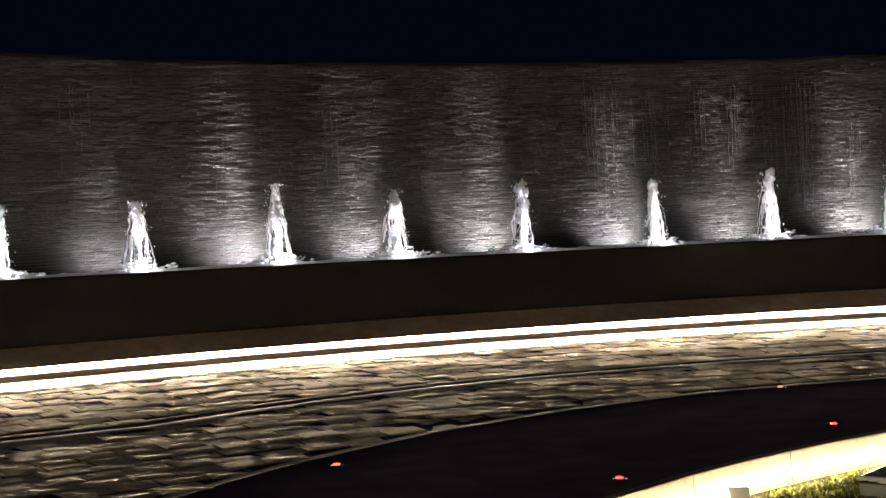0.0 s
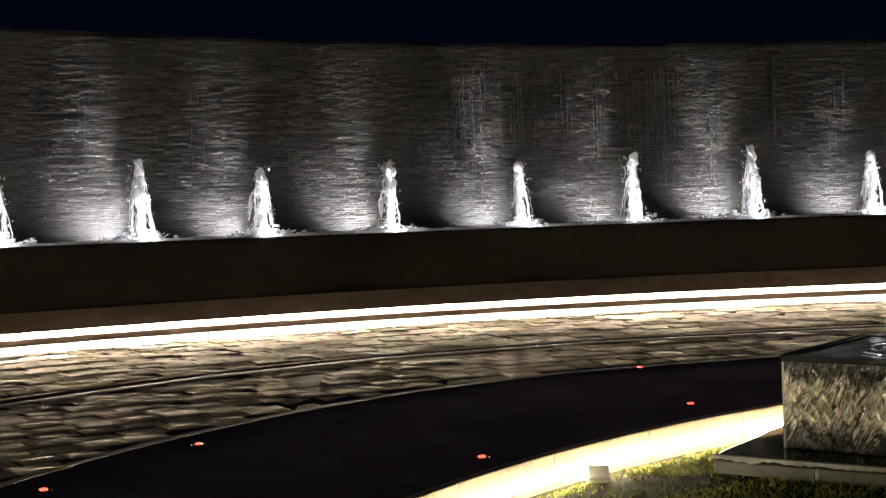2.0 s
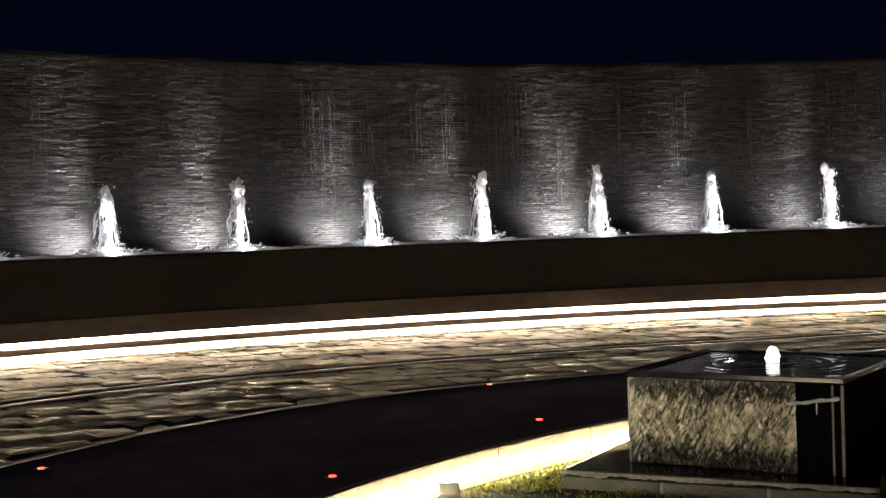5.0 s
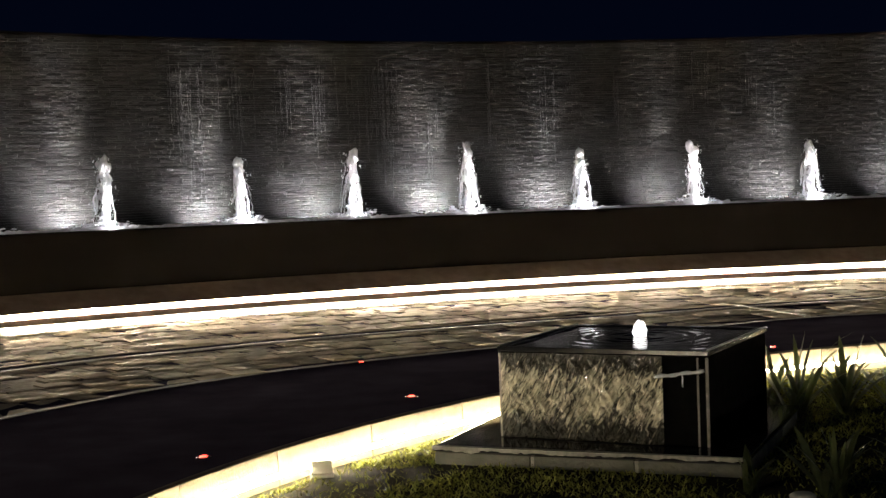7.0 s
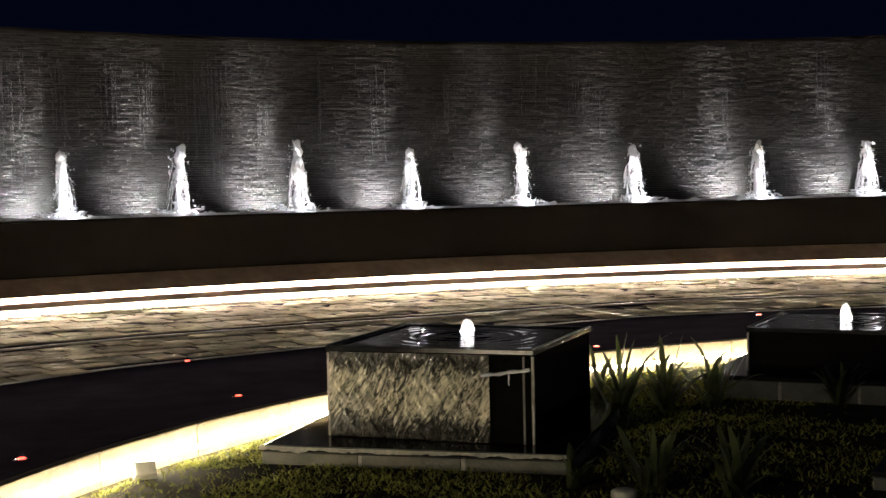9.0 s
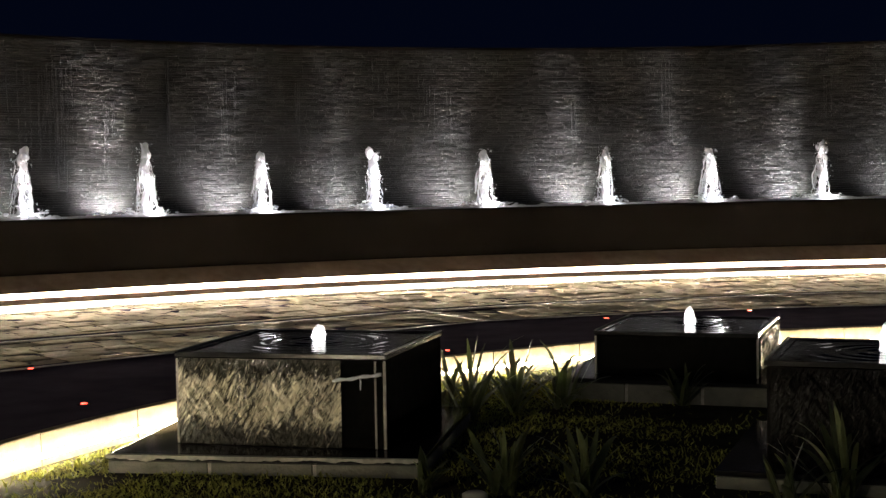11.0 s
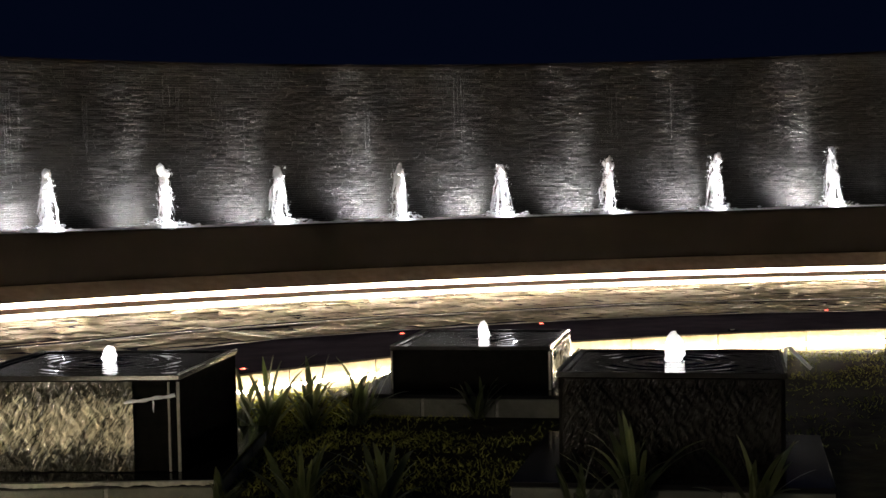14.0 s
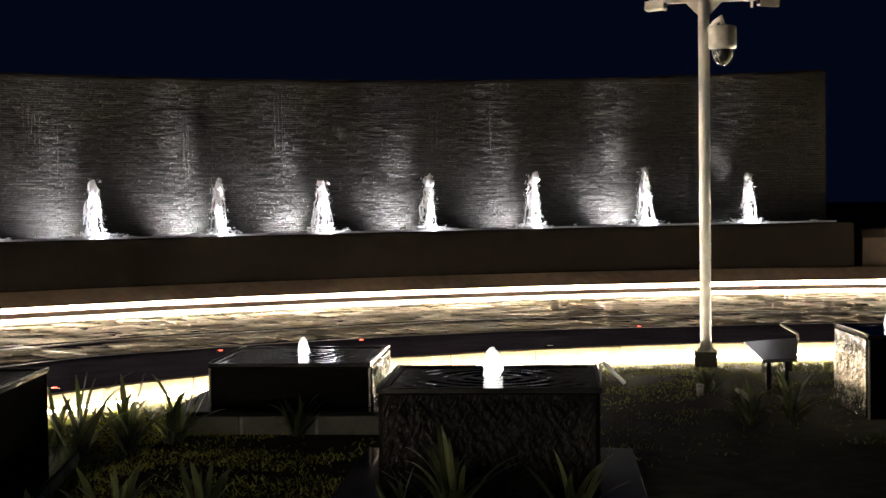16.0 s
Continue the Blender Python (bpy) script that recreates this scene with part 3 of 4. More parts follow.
# ---- lawn island ----
def build_island():
    bm = bmesh.new()
    bmesh.ops.create_circle(bm, cap_ends=True, segments=128, radius=R_KERB + 0.02)
    bmesh.ops.translate(bm, vec=(*ISLE, 0.0), verts=bm.verts)
    tagged(link("lawn", bm, SOIL), "patchy green lawn and bare soil in the island", "lawn", kind="structure")
    strip = new("light_strip")
    for k in range(40):
        v, f = swept([(R_KERB - 0.09, 0.07), (R_KERB - 0.09, 0.09), (R_KERB - 0.06, 0.09), (R_KERB - 0.06, 0.07)], ISLE, 4 * k - 118, 4 * k - 114, 5)
        recalc(mesh_object("strip_segment", v, f, LED_WARM, strip))
    tagged(strip, "warm white light strip at the foot of the kerb", "light strip")
    rng = np.random.default_rng(2)
    verts, faces = [], []
    for k in range(60000):
        a = rng.uniform(-80, 45) if k % 2 else rng.uniform(-72, -25)
        d = abs(rng.normal(0, 1.3)) + 0.09
        if rng.random() < 0.35:
            d = rng.uniform(0.1, 5.0)
        r = R_KERB - d
        p = polar(ISLE, r, a)
        if noise.noise(Vector((p.x * 1.3, p.y * 1.3, 3.0))) < -0.18 and rng.random() < 0.85:
            continue
        if d > 1.0 and p.x > 3.0 and noise.noise(Vector((p.x * 0.9 + 4.0, p.y * 2.2, 9.0))) < 0.1 and rng.random() < 0.85:
            continue
        h = rng.uniform(0.010, 0.03) * (1.0 + 1.2 * max(0.0, noise.noise(Vector((p.x * 4, p.y * 4, 7.0)))))
        t = rng.uniform(0, math.tau)
        w = rng.uniform(0.003, 0.006)
        lx, ly = rng.normal(0, 0.02, 2)
        i = len(verts)
        cx, cy = math.cos(t) * w, math.sin(t) * w
        verts += [(p.x - cx, p.y - cy, 0), (p.x + cx, p.y + cy, 0), (p.x + cx * .6 + lx * .5, p.y + cy * .6 + ly * .5, h * .6), (p.x - cx * .6 + lx * .5, p.y - cy * .6 + ly * .5, h * .6), (p.x + lx, p.y + ly, h)]
        faces += [(i, i + 1, i + 2, i + 3), (i + 3, i + 2, i + 4)]
    tagged(mesh_object("grass", verts, faces, GRASS), "short yellow-green lawn grass, thin in places", "grass", kind="stuff")


# ---- fountain blocks ----
def bubble(place, size, tall=1.9):
    root = new("bubbling_jet")
    rng = random.Random(int(place[0] * 100))
    bm = bmesh.new()
    bmesh.ops.create_icosphere(bm, subdivisions=3, radius=1)
    for v in bm.verts:
        z = v.co.z * 0.5 + 0.5
        s = 0.62 + 0.16 * math.sin(2.4 * z + 0.6)
        s *= max(0.05, math.hypot(v.co.x, v.co.y)) ** -0.4
        v.co = Vector((v.co.x * s, v.co.y * s, z * tall))
        v.co += 0.2 * noise.noise_vector(v.co * 2.4 + Vector((place[0], 0, 0))) + 0.16 * noise.noise_vector(v.co * 6 + Vector((place[0], 0, 0)))
        v.co.x *= 1.1 - 0.3 * z
        v.co.y *= 1.1 - 0.3 * z
        v.co.z = max(v.co.z, 0)
        v.co *= size
    part("water_column", bm, FOAM, root, "", True)
    bm = bmesh.new()
    for k in range(14):
        a = rng.uniform(0, math.tau)
        r = rng.uniform(0.6, 1.1) * size
        bmesh.ops.create_icosphere(bm, subdivisions=1, radius=rng.uniform(0.04, 0.1) * size, matrix=Matrix.Translation((r * math.cos(a), r * math.sin(a), rng.uniform(0, 0.5) * size)))
    part("spray", bm, FOAM, root, "", True)["kind"] = "stuff"
    root.location = place
    tagged(root, "small white bubbling jet on a black granite block", "fountain jet", "bubbling jets")
    lamp = bpy.data.lights.new("bubble_lamp", "POINT")
    lamp.energy, lamp.shadow_soft_size, lamp.color = BUBBLE_WATTS, 0.02, (1.0, 0.96, 0.9)
    ob = new("bubble_lamp", lamp)
    ob.location = Vector(place) + Vector((0, 0, 0.45 * size))


def fountain_block(corner, rz, width, depth, z0, z1, film=(0.0, 0.8), side_film="", slab=None, jet=(0.5, 0.5), jet_size=0.07, limed=True, tall=1.9, twist=0.0, film_mat=None, nosing=True):
    """A block with its front left corner at `corner`; its front runs along the turned x."""
    m = pose(corner[0], corner[1], 0, 0, 0, rz)
    root = new("fountain_block")
    root.matrix_basis = m
    h = z1 - z0
    part("body", box(width, depth, h - 0.03, (width / 2, depth / 2, z0), 0.012), MATT, root)
    if film and limed:
        fw = (1 - film[1]) * width - 0.02
        part("front_panel", box(fw, 0.012, h - 0.06, (width - fw / 2 - 0.012, 0.003, z0 + 0.01), 0.003), MATT, root, "dark wet front panel")
    # top slab with a shallow lip
    bm = bmesh.new()
    o = 0.012
    for (cx, cy, sx, sy) in ((width / 2, -o + 0.03, width + 2 * o, 0.06), (width / 2, depth + o - 0.03, width + 2 * o, 0.06), (-o + 0.03, depth / 2, 0.06, depth + 2 * o - 0.12), (width + o - 0.03, depth / 2, 0.06, depth + 2 * o - 0.12)):
        box(sx, sy, 0.03, (cx, cy, z1 - 0.0285), 0.004, bm)
    part("rim", bm, BLACK, root, "polished black granite rim")
    for x in (-0.004, width + 0.004):
        part("rim_edge", box(0.014, depth - 0.02, 0.008, (x, depth / 2, z1 + 0.0015), 0.002), SLAB, root, "pale limed rim edge")
    # rippled water on top
    n = 70
    bm = bmesh.new()
    bmesh.ops.create_grid(bm, x_segments=n, y_segments=n, size=0.5)
    jx, jy = jet[0] * width, jet[1] * depth
    for v in bm.verts:
        x, y = (v.co.x + 0.5) * (width - 0.09) + 0.045, (v.co.y + 0.5) * (depth - 0.09) + 0.045
        r = math.hypot(x - jx, y - jy)
        v.co = Vector((x, y, z1 - 0.006 + 0.004 * math.sin(r * 55) * math.exp(-3.2 * r) + 0.0015 * noise.noise(Vector((x * 7, y * 7, rz)))))
    part("water", bm, TOPWATER, root, "dark rippled water", True)
    # falling film of water on the front, and on a side where it shows
    def sheet(x0, x1, side):
        bm = bmesh.new()
        bmesh.ops.create_grid(bm, x_segments=150, y_segments=70, size=0.5)
        for v in bm.verts:
            s, q = x0 + (v.co.x + 0.5) * (x1 - x0), (v.co.y + 0.5)
            z = z0 + 0.004 + q * (h - 0.036)
            edge = min(1, 12 * (0.5 - abs(v.co.x))) * min(1, 8 * (1 - q) + 0.1)
            d = max(0.004, 0.02 + edge * (0.015 * noise.noise(Vector((s * 28 + 14 * z, z * 12, 1 + rz))) + 0.009 * noise.noise(Vector((s * 70 + 34 * z, z * 30, 4)))))
            v.co = Vector((s, -d, z)) if not side else Vector((-d if side == "left" else width + d, s, z))
        return bm
    if film:
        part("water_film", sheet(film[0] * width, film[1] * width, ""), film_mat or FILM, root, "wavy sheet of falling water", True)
    if side_film:
        part("water_film", sheet(0.02, depth - 0.02, side_film), FILM, root, "wavy sheet of falling water", True)
    # limed corner edges
    for (x, y) in ((0.0, 0.0), (width, 0.0)) if limed else ():
        part("edge", box(0.016, 0.016, h - 0.04, (x, y, z0 + 0.002), 0.004), TRIM, root, "pale limed corner edge")
    if film and limed:
        part("edge", box(0.012, 0.008, h - 0.04, (width - 0.055, -0.003, z0 + 0.002), 0.002), TRIM, root, "pale limed corner edge")
    if film and limed:
        # white tube in the shape of a reflected glint across the panel
        run = [(film[1] * width - 0.05 + (0.25 * width - 0.03) * u, -0.024 + 0.004 * math.sin(9 * u), z0 + (0.72 + 0.08 * u) * h + 0.003 * math.sin(13 * u)) for u in [k / 14 for k in range(15)]]
        thread = part("water_thread", tube(run, [0.007 + 0.005 * abs(math.sin(2.3 * k)) for k in range(15)], 8), FOAM, root, "thin white tube standing for a glint on the wet panel", True)
        part("drip", tube([Vector(run[8]) + Vector((0, -0.002, 0)), Vector(run[8]) + Vector((0.005, -0.002, -0.03)), Vector(run[8]) + Vector((0.002, -0.002, -0.055)), Vector(run[8]) + Vector((0.004, 0, -0.08))], [0.003, 0.005, 0.004, 0.002], 7), FOAM, thread, "", True)
    tagged(root, "black polished granite fountain block with water running down", "fountain block", "fountain blocks")
    bubble(m @ Vector((jx, jy, z1 - 0.012)), jet_size, tall)
    if slab:
        left, front, right, back, zs = slab
        base = new("stone_plinth")
        base.matrix_basis = m @ Matrix.Translation((width / 2, -front, 0)) @ pose(0, 0, 0, 0, 0, twist) @ Matrix.Translation((-width / 2, front, 0))
        w = width + left + right
        d = depth + front + back
        part("top", box(w, d, 0.03, (width / 2 + (right - left) / 2, depth / 2 + (back - front) / 2, z0 - 0.031), 0.006), BLACK, base, "dark wet top slab")
        part("core", box(w - 0.016, d - 0.016, z0 - 0.04 - zs, (width / 2 + (right - left) / 2, depth / 2 + (back - front) / 2, zs), 0.0), MORTAR, base)
        n = 3
        for k in range(n):
            bw = w / n
            part("stone", box(bw - 0.024, 0.12, z0 - 0.034 - zs, (-left + bw * (k + 0.5), -front + 0.058, zs), 0.006), SLAB, base)
            part("stone", box(bw - 0.024, 0.12, z0 - 0.034 - zs, (-left + bw * (k + 0.5), depth + back - 0.058, zs), 0.006), SLAB, base)
        for k in range(n):
            bd = (d - 0.24) / n
            for x in (-left + 0.058, width + right - 0.058):
                part("stone", box(0.12, bd - 0.024, z0 - 0.034 - zs, (x, -front + 0.12 + bd * (k + 0.5), zs), 0.006), SLAB, base)
        if nosing:
            # chipped pale mortar along the front edge
            n = 90
            rows = []
            lip = bmesh.new()
            for i in range(n + 1):
                x = -left - 0.004 + (w + 0.008) * i / n
                drop = 0.022 + 0.012 * noise.noise(Vector((x * 7, rz, 0))) + 0.012 * noise.noise(Vector((x * 31, rz, 2)))
                rows.append([lip.verts.new(q) for q in ((x, -front + 0.02, z0 + 0.003), (x, -front - 0.006, z0 + 0.002), (x, -front - 0.005, z0 - drop), (x, -front + 0.02, z0 - drop))])
            for r0, r1 in zip(rows, rows[1:]):
                for k in range(4):
                    lip.faces.new((r0[k], r1[k], r1[(k + 1) % 4], r0[(k + 1) % 4]))
            lip.faces.new(rows[0][::-1])
            lip.faces.new(rows[-1])
            bmesh.ops.recalc_face_normals(lip, faces=lip.faces[:])
            part("nosing", lip, MORTAR, base, "chipped pale front edge")
        tagged(base, "low plinth of grey stone blocks with pale joints", "plinth", "fountain plinths")
    return root


def build_blocks():
    fountain_block((-0.19, 8.74), -24.5, 1.325, 1.29, 0.108, 0.67, (0.01, 0.80), "", (0.273, 0.335, 0.294, 0.25, -0.02), (0.5, 0.55), 0.058, twist=5.1)
    fountain_block((2.95, 10.50), -29.5, 1.23, 1.27, 0.17, 0.505, None, "right", (0.28, 0.25, 0.2, 0.25, -0.02), (0.5, 0.5), 0.056, tall=2.7, nosing=False)
    fountain_block((3.02, 7.31), -29.8, 1.24, 1.12, 0.10, 0.67, (0.02, 0.98), "", (0.25, 0.25, 0.25, 0.25, -0.02), (0.5, 0.5), 0.074, False, 2.5, film_mat=DIM_FILM, nosing=False)
    fountain_block((7.43, 8.26), -26.8, 1.0, 1.0, 0.03, 0.67, None, "left", None, (0.35, 0.6), 0.085)


# ---- plants ----
def leaf(length, width, lean, bend, fold=0.25):
    """One strap leaf from the origin, bending over to +x."""
    bm = bmesh.new()
    n = 9
    rows = []
    x, z, ang = 0.0, 0.0, radians(90 - lean)
    for i in range(n + 1):
        u = i / n
        w = width * (0.55 + 0.9 * u) * (1 - u ** 3) + 0.001
        rows.append([bm.verts.new((x, -w, z + fold * w)), bm.verts.new((x, 0, z)), bm.verts.new((x, w, z + fold * w))])
        x += math.cos(ang) * length / n
        z += math.sin(ang) * length / n
        ang -= radians(bend) / n * (0.4 + 1.2 * u)
    for r0, r1 in zip(rows, rows[1:]):
        for k in range(2):
            bm.faces.new((r0[k], r0[k + 1], r1[k + 1], r1[k]))
    bmesh.ops.solidify(bm, geom=bm.faces[:], thickness=0.002)
    return bm


def strap_plant(place, n, size, seed):
    rng = random.Random(seed)
    root = new("strap_leaf_plant")
    root.location = place
    for k in range(n + 6):
        ln = size * rng.uniform(0.6, 1.15)
        ob = part("leaf", leaf(ln, rng.uniform(0.013, 0.028), rng.uniform(4, 50), rng.uniform(5, 75)), LEAF, root, "", True)
        ob.rotation_euler = (0, 0, k * 2.4 + rng.uniform(-0.4, 0.4))
        ob.location = (rng.uniform(-0.05, 0.05), rng.uniform(-0.05, 0.05), -0.01)
    tagged(root, "dark green strap-leaved plant growing in the lawn", "plant", "strap-leaved plants")


def build_plants():
    spots = [((1.80, 9.75), 15, 0.66), ((2.15, 9.9), 15, 0.58), ((2.55, 10.0), 13, 0.5), ((1.72, 10.2), 10, 0.55),
             ((3.45, 9.9), 8, 0.34), ((3.2, 6.75), 12, 0.55), ((2.85, 6.6), 8, 0.36), ((3.75, 6.4), 8, 0.42), ((1.55, 7.35), 14, 0.40), ((1.95, 7.2), 12, 0.42),
             ((7.5, 10.4), 9, 0.30), ((6.6, 8.6), 7, 0.45), ((7.1, 8.75), 6, 0.45), ((1.15, 7.5), 6, 0.25)]
    for i, (p, n, s) in enumerate(spots):
        strap_plant((p[0], p[1], 0.0), n, s, 40 + i)


# ---- camera post ----
def build_post():
    bx, by = 8.61, 11.98
    root = new("camera_post")
    root.location = (bx, by, 0.131)
    root.scale = (0.923, 0.923, 0.923)
    root.rotation_euler = (0, 0, radians(-35.5))
    part("footing", box(0.25, 0.25, 0.17, (0, 0, -0.145), 0.012), CONCRETE, root, "grey concrete footing")
    part("base_plate", box(0.21, 0.21, 0.015, (0, 0, 0.023), 0.003), PAINT, root)
    part("pole", tube([(0, 0, 0.036), (0, 0, 4.1)], 0.062, 20), PAINT, root, "cream painted steel pole", True)
    for k in range(4):
        a = math.tau * (k + 0.5) / 4
        bm = bmesh.new()
        p = [bm.verts.new(q) for q in ((0.055, -0.005, 0.037), (0.125, -0.005, 0.037), (0.06, -0.005, 0.16), (0.055, 0.005, 0.037), (0.125, 0.005, 0.037), (0.06, 0.005, 0.16))]
        for fc in ((0, 1, 2), (5, 4, 3), (0, 3, 4, 1), (1, 4, 5, 2), (2, 5, 3, 0)):
            bm.faces.new([p[q] for q in fc])
        part("gusset", bm, PAINT, root).rotation_euler = (0, 0, a)
        part("bolt", tube([(0.085, 0.085, 0.03), (0.085, 0.085, 0.06)], 0.008, 6), PLASTIC, root).rotation_euler = (0, 0, math.tau * k / 4)
    part("cross_arm", box(1.4, 0.05, 0.045, (0.1, 0, 3.90), 0.006), PAINT, root)
    for s in (-1, 1):
        bm = bmesh.new()
        p = [bm.verts.new(q) for q in ((0.06 * s, -0.005, 3.76), (0.06 * s, -0.005, 3.902), (0.2 * s, -0.005, 3.902), (0.06 * s, 0.005, 3.76), (0.06 * s, 0.005, 3.902), (0.2 * s, 0.005, 3.902))]
        for fc in ((0, 1, 2), (5, 4, 3), (0, 3, 4, 1), (1, 4, 5, 2), (2, 5, 3, 0)):
            bm.faces.new([p[q] for q in fc])
        bmesh.ops.recalc_face_normals(bm, faces=bm.faces[:])
        part("brace", bm, PAINT, root)
    # dome camera on a bracket
    arm = part("dome_bracket", tube([(0.05, -0.02, 3.58), (0.12, -0.09, 3.66), (0.19, -0.12, 3.71), (0.20, -0.12, 3.64)], 0.033, 10), PAINT, root, "", True)
    bm = tube([(0.20, -0.12, 3.62), (0.20, -0.12, 3.61), (0.20, -0.12, 3.40), (0.20, -0.12, 3.375)], [0.12, 0.148, 0.155, 0.148], 24)
    part("dome_housing", bm, PLASTIC, root, "grey dome camera housing", True)
    bm = bmesh.new()
    bmesh.ops.create_uvsphere(bm, u_segments=24, v_segments=14, radius=0.118, matrix=Matrix.Translation((0.20, -0.12, 3.36)) @ Matrix.Diagonal((1, 1, 1.45, 1)))
    bmesh.ops.delete(bm, geom=[v for v in bm.verts if v.co.z > 3.385], context="VERTS")
    part("dome", bm, DARK, root, "dark glossy camera dome", True)
    for x, turn in ((-0.57, 60), (0.74, -60)):
        cam_m = pose(x, -0.02, 3.87, 0, 12, turn)
        body = part("bullet_camera", box(0.085, 0.24, 0.085, (0, -0.05, -0.045), 0.012), WHITE_BOX, root, "white bullet camera")
        body.matrix_basis = cam_m
        hood = part("hood", box(0.1, 0.27, 0.008, (0, -0.06, 0.044), 0.002), PAINT, body)
        lens = part("lens", tube([(0, -0.17, 0), (0, -0.182, 0)], 0.03, 14), DARK, body, "dark lens")
    for x in (-0.42, 0.52):
        part("bracket", box(0.03, 0.03, 0.09, (x, -0.03, 3.82), 0.004), PAINT, root)
    tagged(root, "cream painted steel post carrying security cameras at the kerb", "camera post")


# ---- small things ----
def road_stud(x, y, lit=True):
    root = new("road_stud")
    root.location = (x, y, -0.006)
    c = part("housing", tube([(0, 0, 0), (0, 0, 0.004), (0, 0, 0.006)], [0.055, 0.052, 0.044], 16), DARK, root)
    part("lens", tube([(0, 0, 0.005), (0, 0, 0.012), (0, 0, 0.014)], [0.026, 0.024, 0.019], 14), RED if lit else PLASTIC, root, "glowing red lens" if lit else "dull grey lens")
    tagged(root, "round road stud with a glowing red lens" if lit else "round grey road stud on the asphalt, unlit", "road stud", "road studs")


def floodlight(x, y, rz, s=1.0):
    root = new("floodlight")
    root.location = (x, y, 0)
    root.rotation_euler = (0, 0, radians(rz))
    part("housing", box(0.16 * s, 0.06 * s, 0.1 * s, (0, 0, 0.025), 0.01, turn=pose(0, 0, 0, -25, 0, 0)), WHITE_BOX, root)
    part("bracket", box(0.18 * s, 0.02, 0.03, (0, 0.01, 0), 0.004), PLASTIC, root)
    part("glass", box(0.13 * s, 0.004, 0.07 * s, (0, 0.035 * s, 0.04), 0.001, turn=pose(0, 0, 0, -25, 0, 0)), DARK, root)
    tagged(root, "small pale floodlight lying on the lawn, unlit", "floodlight")


def build_small():
    for x, y in ((-4.52, 7.55), (-4.22, 9.12), (-2.09, 8.77), (-1.61, 13.32), (-0.95, 11.06), (6.52, 16.3), (10.45, 16.05), (4.63, 16.0), (2.3, 13.5), (-4.6, 6.0)):
        road_stud(x * 1.014, y * 1.014)
    road_stud(8.26, 14.64, False)
    floodlight(-1.24, 8.12, 20, 0.8)
    # low wet stone seat beside the post, with a pale bent rail at its end
    root = new("garden_bench")
    top = bmesh.new()
    lo = [top.verts.new(q) for q in ((8.64, 11.38, 0.27), (7.79, 10.0, 0.27), (8.13, 9.95, 0.27), (9.34, 11.42, 0.27))]
    hi = [top.verts.new((v.co.x, v.co.y, 0.30)) for v in lo]
    top.faces.new(lo)
    top.faces.new(hi[::-1])
    for k in range(4):
        top.faces.new((lo[k], hi[k], hi[(k + 1) % 4], lo[(k + 1) % 4]))
    bmesh.ops.recalc_face_normals(top, faces=top.faces[:])
    part("seat", top, GREY_PANEL, root, "wet grey stone seat")
    for x, y in ((8.0, 10.2), (8.2, 10.2), (8.75, 11.2), (9.05, 11.2)):
        part("leg", box(0.045, 0.045, 0.275, (x, y, 0.0), 0.006), DARK, root)
    part("rail", tube([(9.11, 11.41, 0.45), (9.23, 11.31, 0.365), (9.24, 11.3, 0.35), (9.24, 11.3, 0.27)], 0.014, 8), TRIM, root, "pale bent rail", True)
    tagged(root, "low wet grey stone bench on thin legs in the lawn", "bench")
    pipe = link("water_pipe", tube([(4.48, 7.33, 0.56), (4.49, 7.33, 0.72), (4.505, 7.325, 0.732), (4.62, 7.26, 0.60)], 0.012, 8), PALE_TUBE, smooth=True)
    tagged(pipe, "thin pale pipe feeding a fountain block", "pipe")
    stake = link("stake", tube([(7.67, 10.21, 0.02), (7.5, 9.88, 0.03), (7.32, 9.55, 0.02)], [0.02, 0.022, 0.018], 8), TRIM, smooth=True)
    tagged(stake, "short pale wooden stake lying on the lawn", "stake")
    # bollard in front of the blocks
    root = new("lawn_light")
    root.location = (1.33, 7.05, 0)
    part("stem", tube([(0, 0, -0.01), (0, 0, 0.04)], 0.045, 16), PLASTIC, root, "", True)
    part("cap", tube([(0, 0, 0.035), (0, 0, 0.05), (0, 0, 0.08), (0, 0, 0.09)], [0.05, 0.066, 0.066, 0.05], 18), WHITE_BOX, root, "pale round cap", True)
    tagged(root, "short lawn light with a pale round cap", "lawn light")
    root = new("lawn_light")
    root.location = (7.26, 10.19, 0)
    part("stem", tube([(0, 0, -0.01), (0, 0, 0.08)], 0.03, 16), PLASTIC, root, "", True)
    part("cap", tube([(0, 0, 0.075), (0, 0, 0.1)], [0.036, 0.034], 16), WHITE_BOX, root, "pale round cap", True)
    tagged(root, "short lawn light with a pale round cap", "lawn light")


build_ground()
build_wall()
build_far_planter()
build_trickles()
build_jets()
build_island()
build_blocks()
build_plants()
build_post()
build_small()


# ---- kerb stones and paving, piece by piece ----
def build_kerb():
    root = tagged(new("kerb"), "pale stone kerb round the lawn island, lit by a strip", "kerb", kind="structure")
    n = 56
    span = 360 / n
    bm = bmesh.new()
    verts, faces = swept([(R_KERB - 0.02, -0.06), (R_KERB - 0.01, 0.2), (R_KERB + 0.002, 0.212), (R_KERB + 0.03, 0.212), (R_KERB + 0.045, 0.202), (R_KERB + 0.135, -0.06)], (0, 0), 0.03, span - 0.03, 4)
    first = recalc(mesh_object("kerb_stone", verts, faces, KERB_STONE, root))
    first.location = (*ISLE, 0)
    for k in range(1, n):
        ob = new("kerb_stone", first.data)
        ob.parent = root
        ob.location = (*ISLE, 0)
        ob.rotation_euler = (0, 0, -radians(span * k))


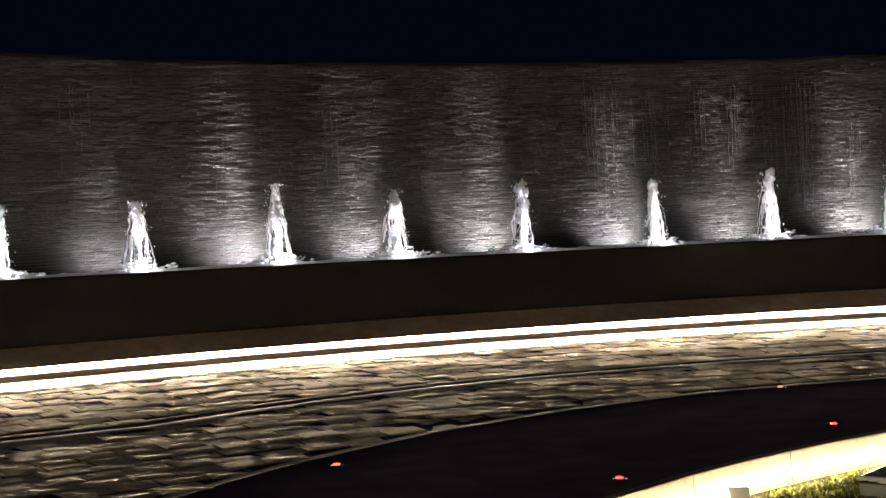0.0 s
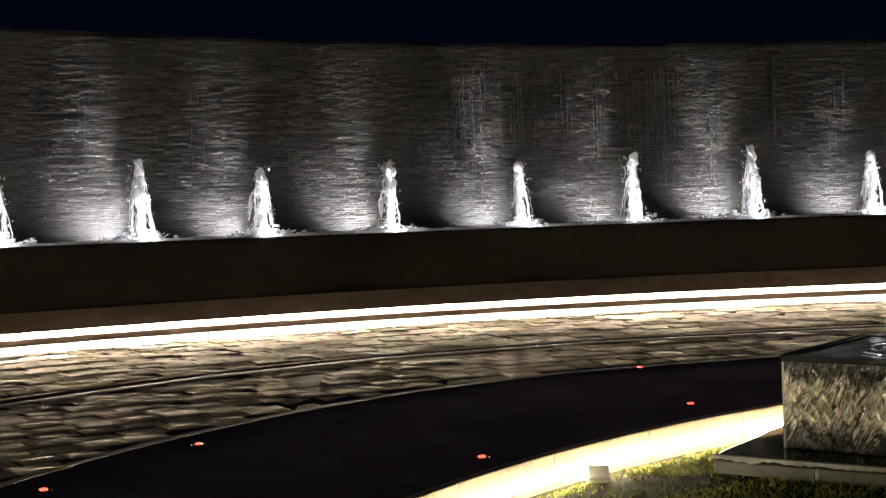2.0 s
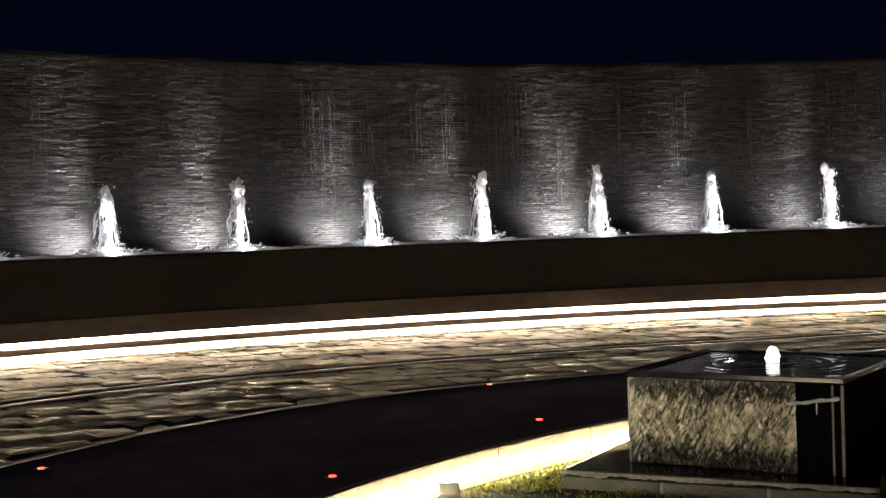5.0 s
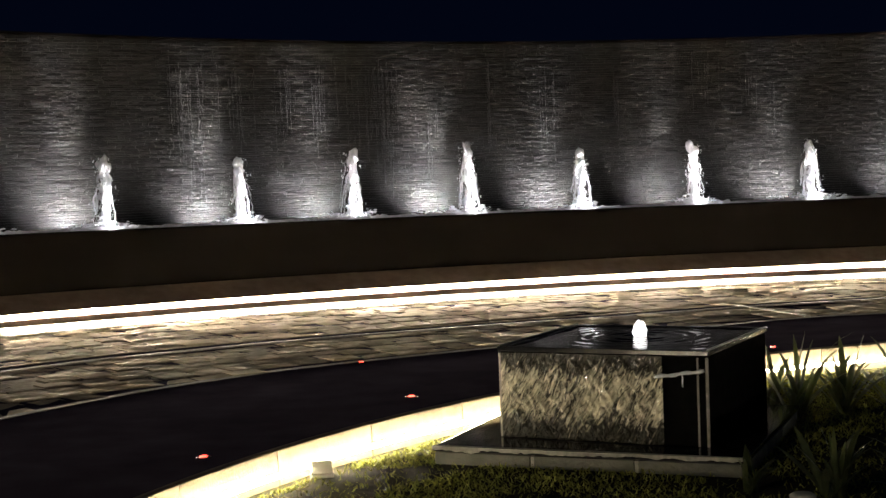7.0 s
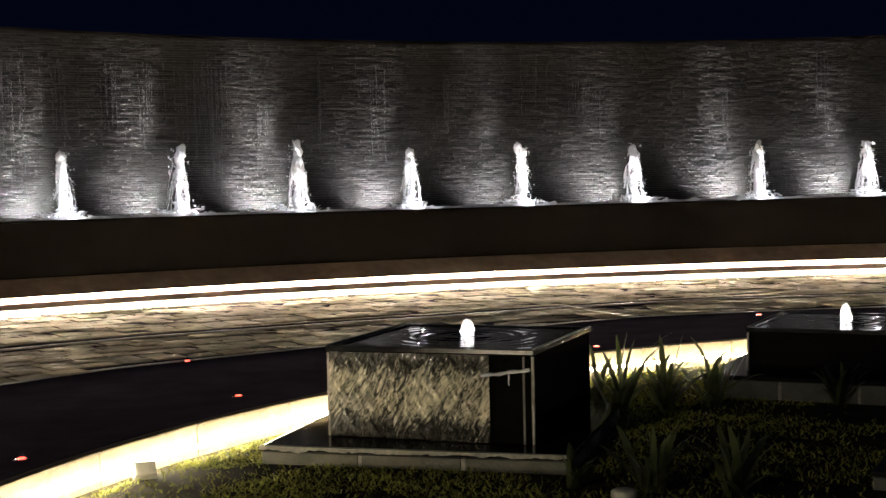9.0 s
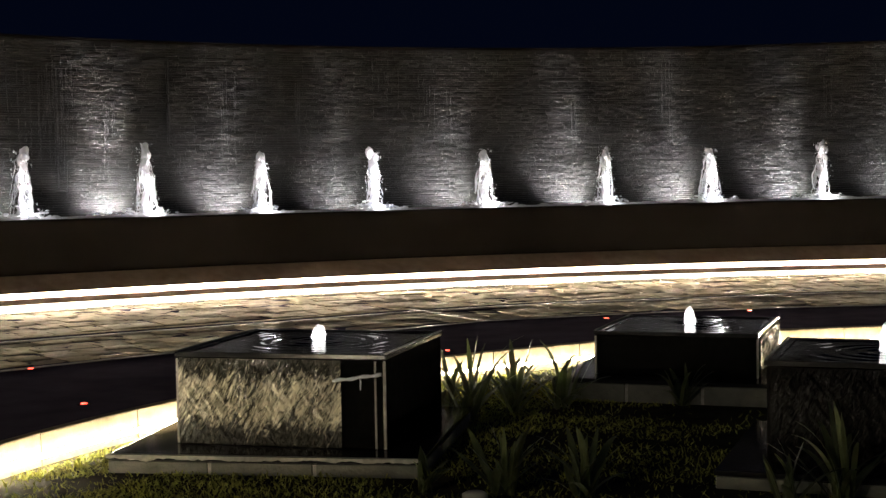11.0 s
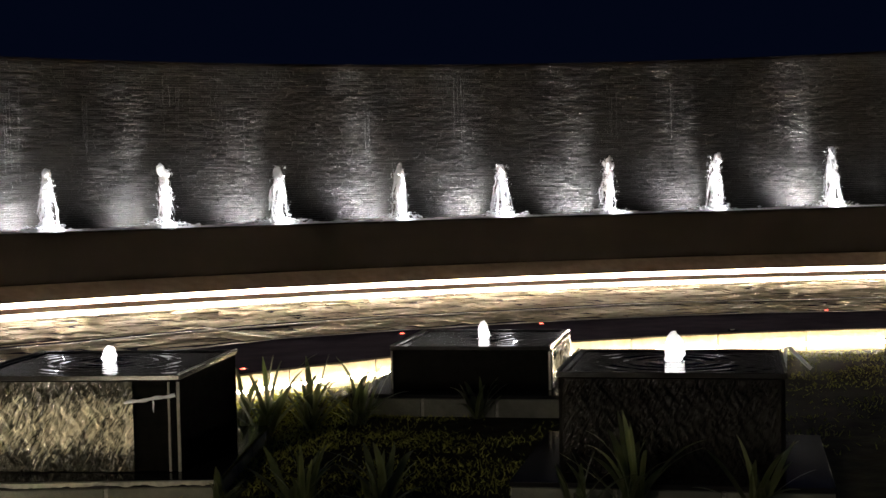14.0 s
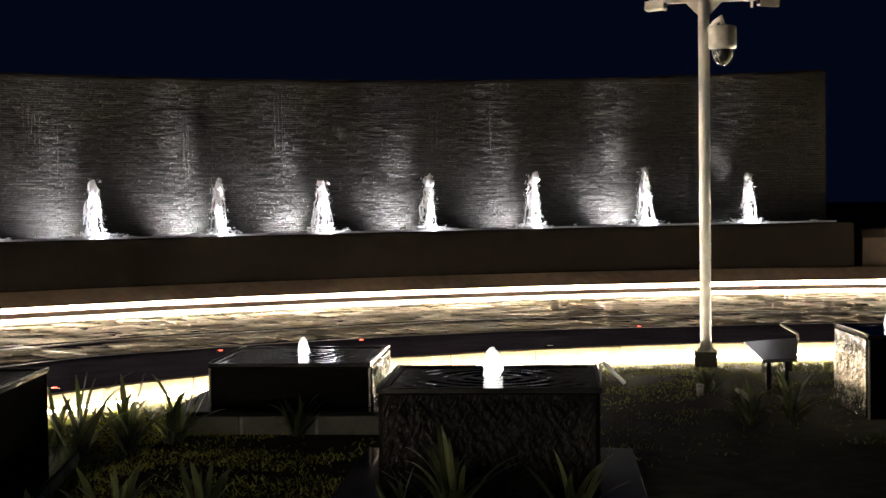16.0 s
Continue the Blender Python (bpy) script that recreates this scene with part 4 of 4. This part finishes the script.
def build_paving():
    a0, a1 = -62.0, 52.0
    steps = 150
    verts, faces = [], []
    for i in range(steps + 1):
        a = a0 + (a1 - a0) * i / steps
        for r, z in ((paving_edge(a), -0.03), (paving_edge(a), -0.012), (R_LED - 0.30, -0.012), (R_LED - 0.30, -0.03)):
            verts.append(polar(ARC, r, a, z))
    for i in range(steps):
        for k in range(3):
            faces.append((i * 4 + k, i * 4 + k + 1, i * 4 + k + 5, i * 4 + k + 4))
    bed = tagged(recalc(mesh_object("pavement", verts, faces, BED)), "uneven stone paved walk along the basin", "pavement", kind="structure")
    rng = np.random.default_rng(8)
    row_d, long = 0.31, 0.34
    verts, faces = [], []
    singles = 0
    shapes = []
    for s in range(8):
        tilt = rng.normal(0, 0.007, 2)
        o = rng.uniform(-0.02, 0.02, (4, 2))
        crown = rng.uniform(0.003, 0.006)
        shift = rng.uniform(-0.03, 0.03, 2)
        vs = []
        for z, g in ((-0.018, 0.006), (0.0, 0.016), (crown, 0.12)):
            for k, (x, y) in enumerate(((-0.5, -0.5), (0.5, -0.5), (0.5, 0.5), (-0.5, 0.5))):
                slope = x * tilt[0] + y * tilt[1] if z > 0 else 0.0
                vs.append((x * (long - g) + o[k][0] + (shift[0] if z > 0 else 0), y * (row_d - g) + o[k][1] + (shift[1] if z > 0 else 0), z + slope))
        shapes.append(vs)
    quads = [(8, 9, 10, 11)] + [(j + k, j + (k + 1) % 4, j + 4 + (k + 1) % 4, j + 4 + k) for j in (0, 4) for k in range(4)]
    meshes = []
    for vs in shapes:
        me = bpy.data.meshes.new("paver")
        me.from_pydata(vs, [], quads)
        me.materials.append(PAVER)
        meshes.append(me)
    r = R_LED - 0.31 - row_d / 2
    row = 0
    while r > 14:
        step = math.degrees((long + 0.005) / r)
        a = a0 + step * rng.random()
        while a < a1:
            inner = paving_edge(a)
            if r - row_d / 2 > inner and abs(r - drain_line(a)) > 0.3:
                p = polar(ARC, r + rng.uniform(-0.03, 0.03), a, rng.uniform(-0.008, 0.006))
                s = int(rng.integers(8))
                near = p.x < -2.6 and p.y < 13.4 and p.x > -6.5 and singles < 300
                if near:
                    ob = new("paver", meshes[s])
                    ob.parent = bed
                    ob.location = p
                    ob.rotation_euler = (0, 0, -radians(a))
                    singles += 1
                else:
                    c, sn = math.cos(radians(a)), math.sin(radians(a))
                    i = len(verts)
                    for x, y, z in shapes[s]:
                        verts.append((p.x + x * c + y * sn, p.y - x * sn + y * c, p.z + z))
                    faces += [tuple(i + k for k in q) for q in quads]
            a += step
        r -= row_d
        row += 1
    ob = mesh_object("pavers", verts, faces, PAVER, bed)
    ob["kind"] = "stuff"
    # pale edge course along the road and slot drain
    for name, off0, off1, z, mat, dash in (("edge_course", 0.0, 0.10, -0.001, GRANITE_PALE, 0), ("drain_edge", -0.26, -0.17, 0.012, GRANITE_PALE, 0), ("drain_slot", -0.17, 0.16, -0.008, DARK, 0), ("drain_cover", 0.16, 0.24, 0.002, PAVER, 0)):
        line = paving_edge if name == "edge_course" else drain_line
        verts, faces = [], []
        for i in range(241):
            a = a0 + (a1 - a0) * i / 240
            rr = line(a)
            for q, zz in ((rr + off0, -0.02), (rr + off0, z), (rr + off1, z), (rr + off1, -0.02)):
                verts.append(polar(ARC, q, a, zz))
        for i in range(240):
            for k in range(3):
                faces.append((i * 4 + k, i * 4 + k + 1, i * 4 + k + 5, i * 4 + k + 4))
        recalc(mesh_object(name, verts, faces, mat, bed))
    # pale joint slanting across the walk to the road
    joint = box(0.07, 1.8, 0.012, (0, 0, 0.004), 0.003)
    ob = part("joint_strip", joint, GRANITE_PALE, bed)
    ob.location, ob.rotation_euler = (2.91, 17.25, 0.0), (0, 0, math.atan2(0.58, 1.7))


build_kerb()
build_paving()
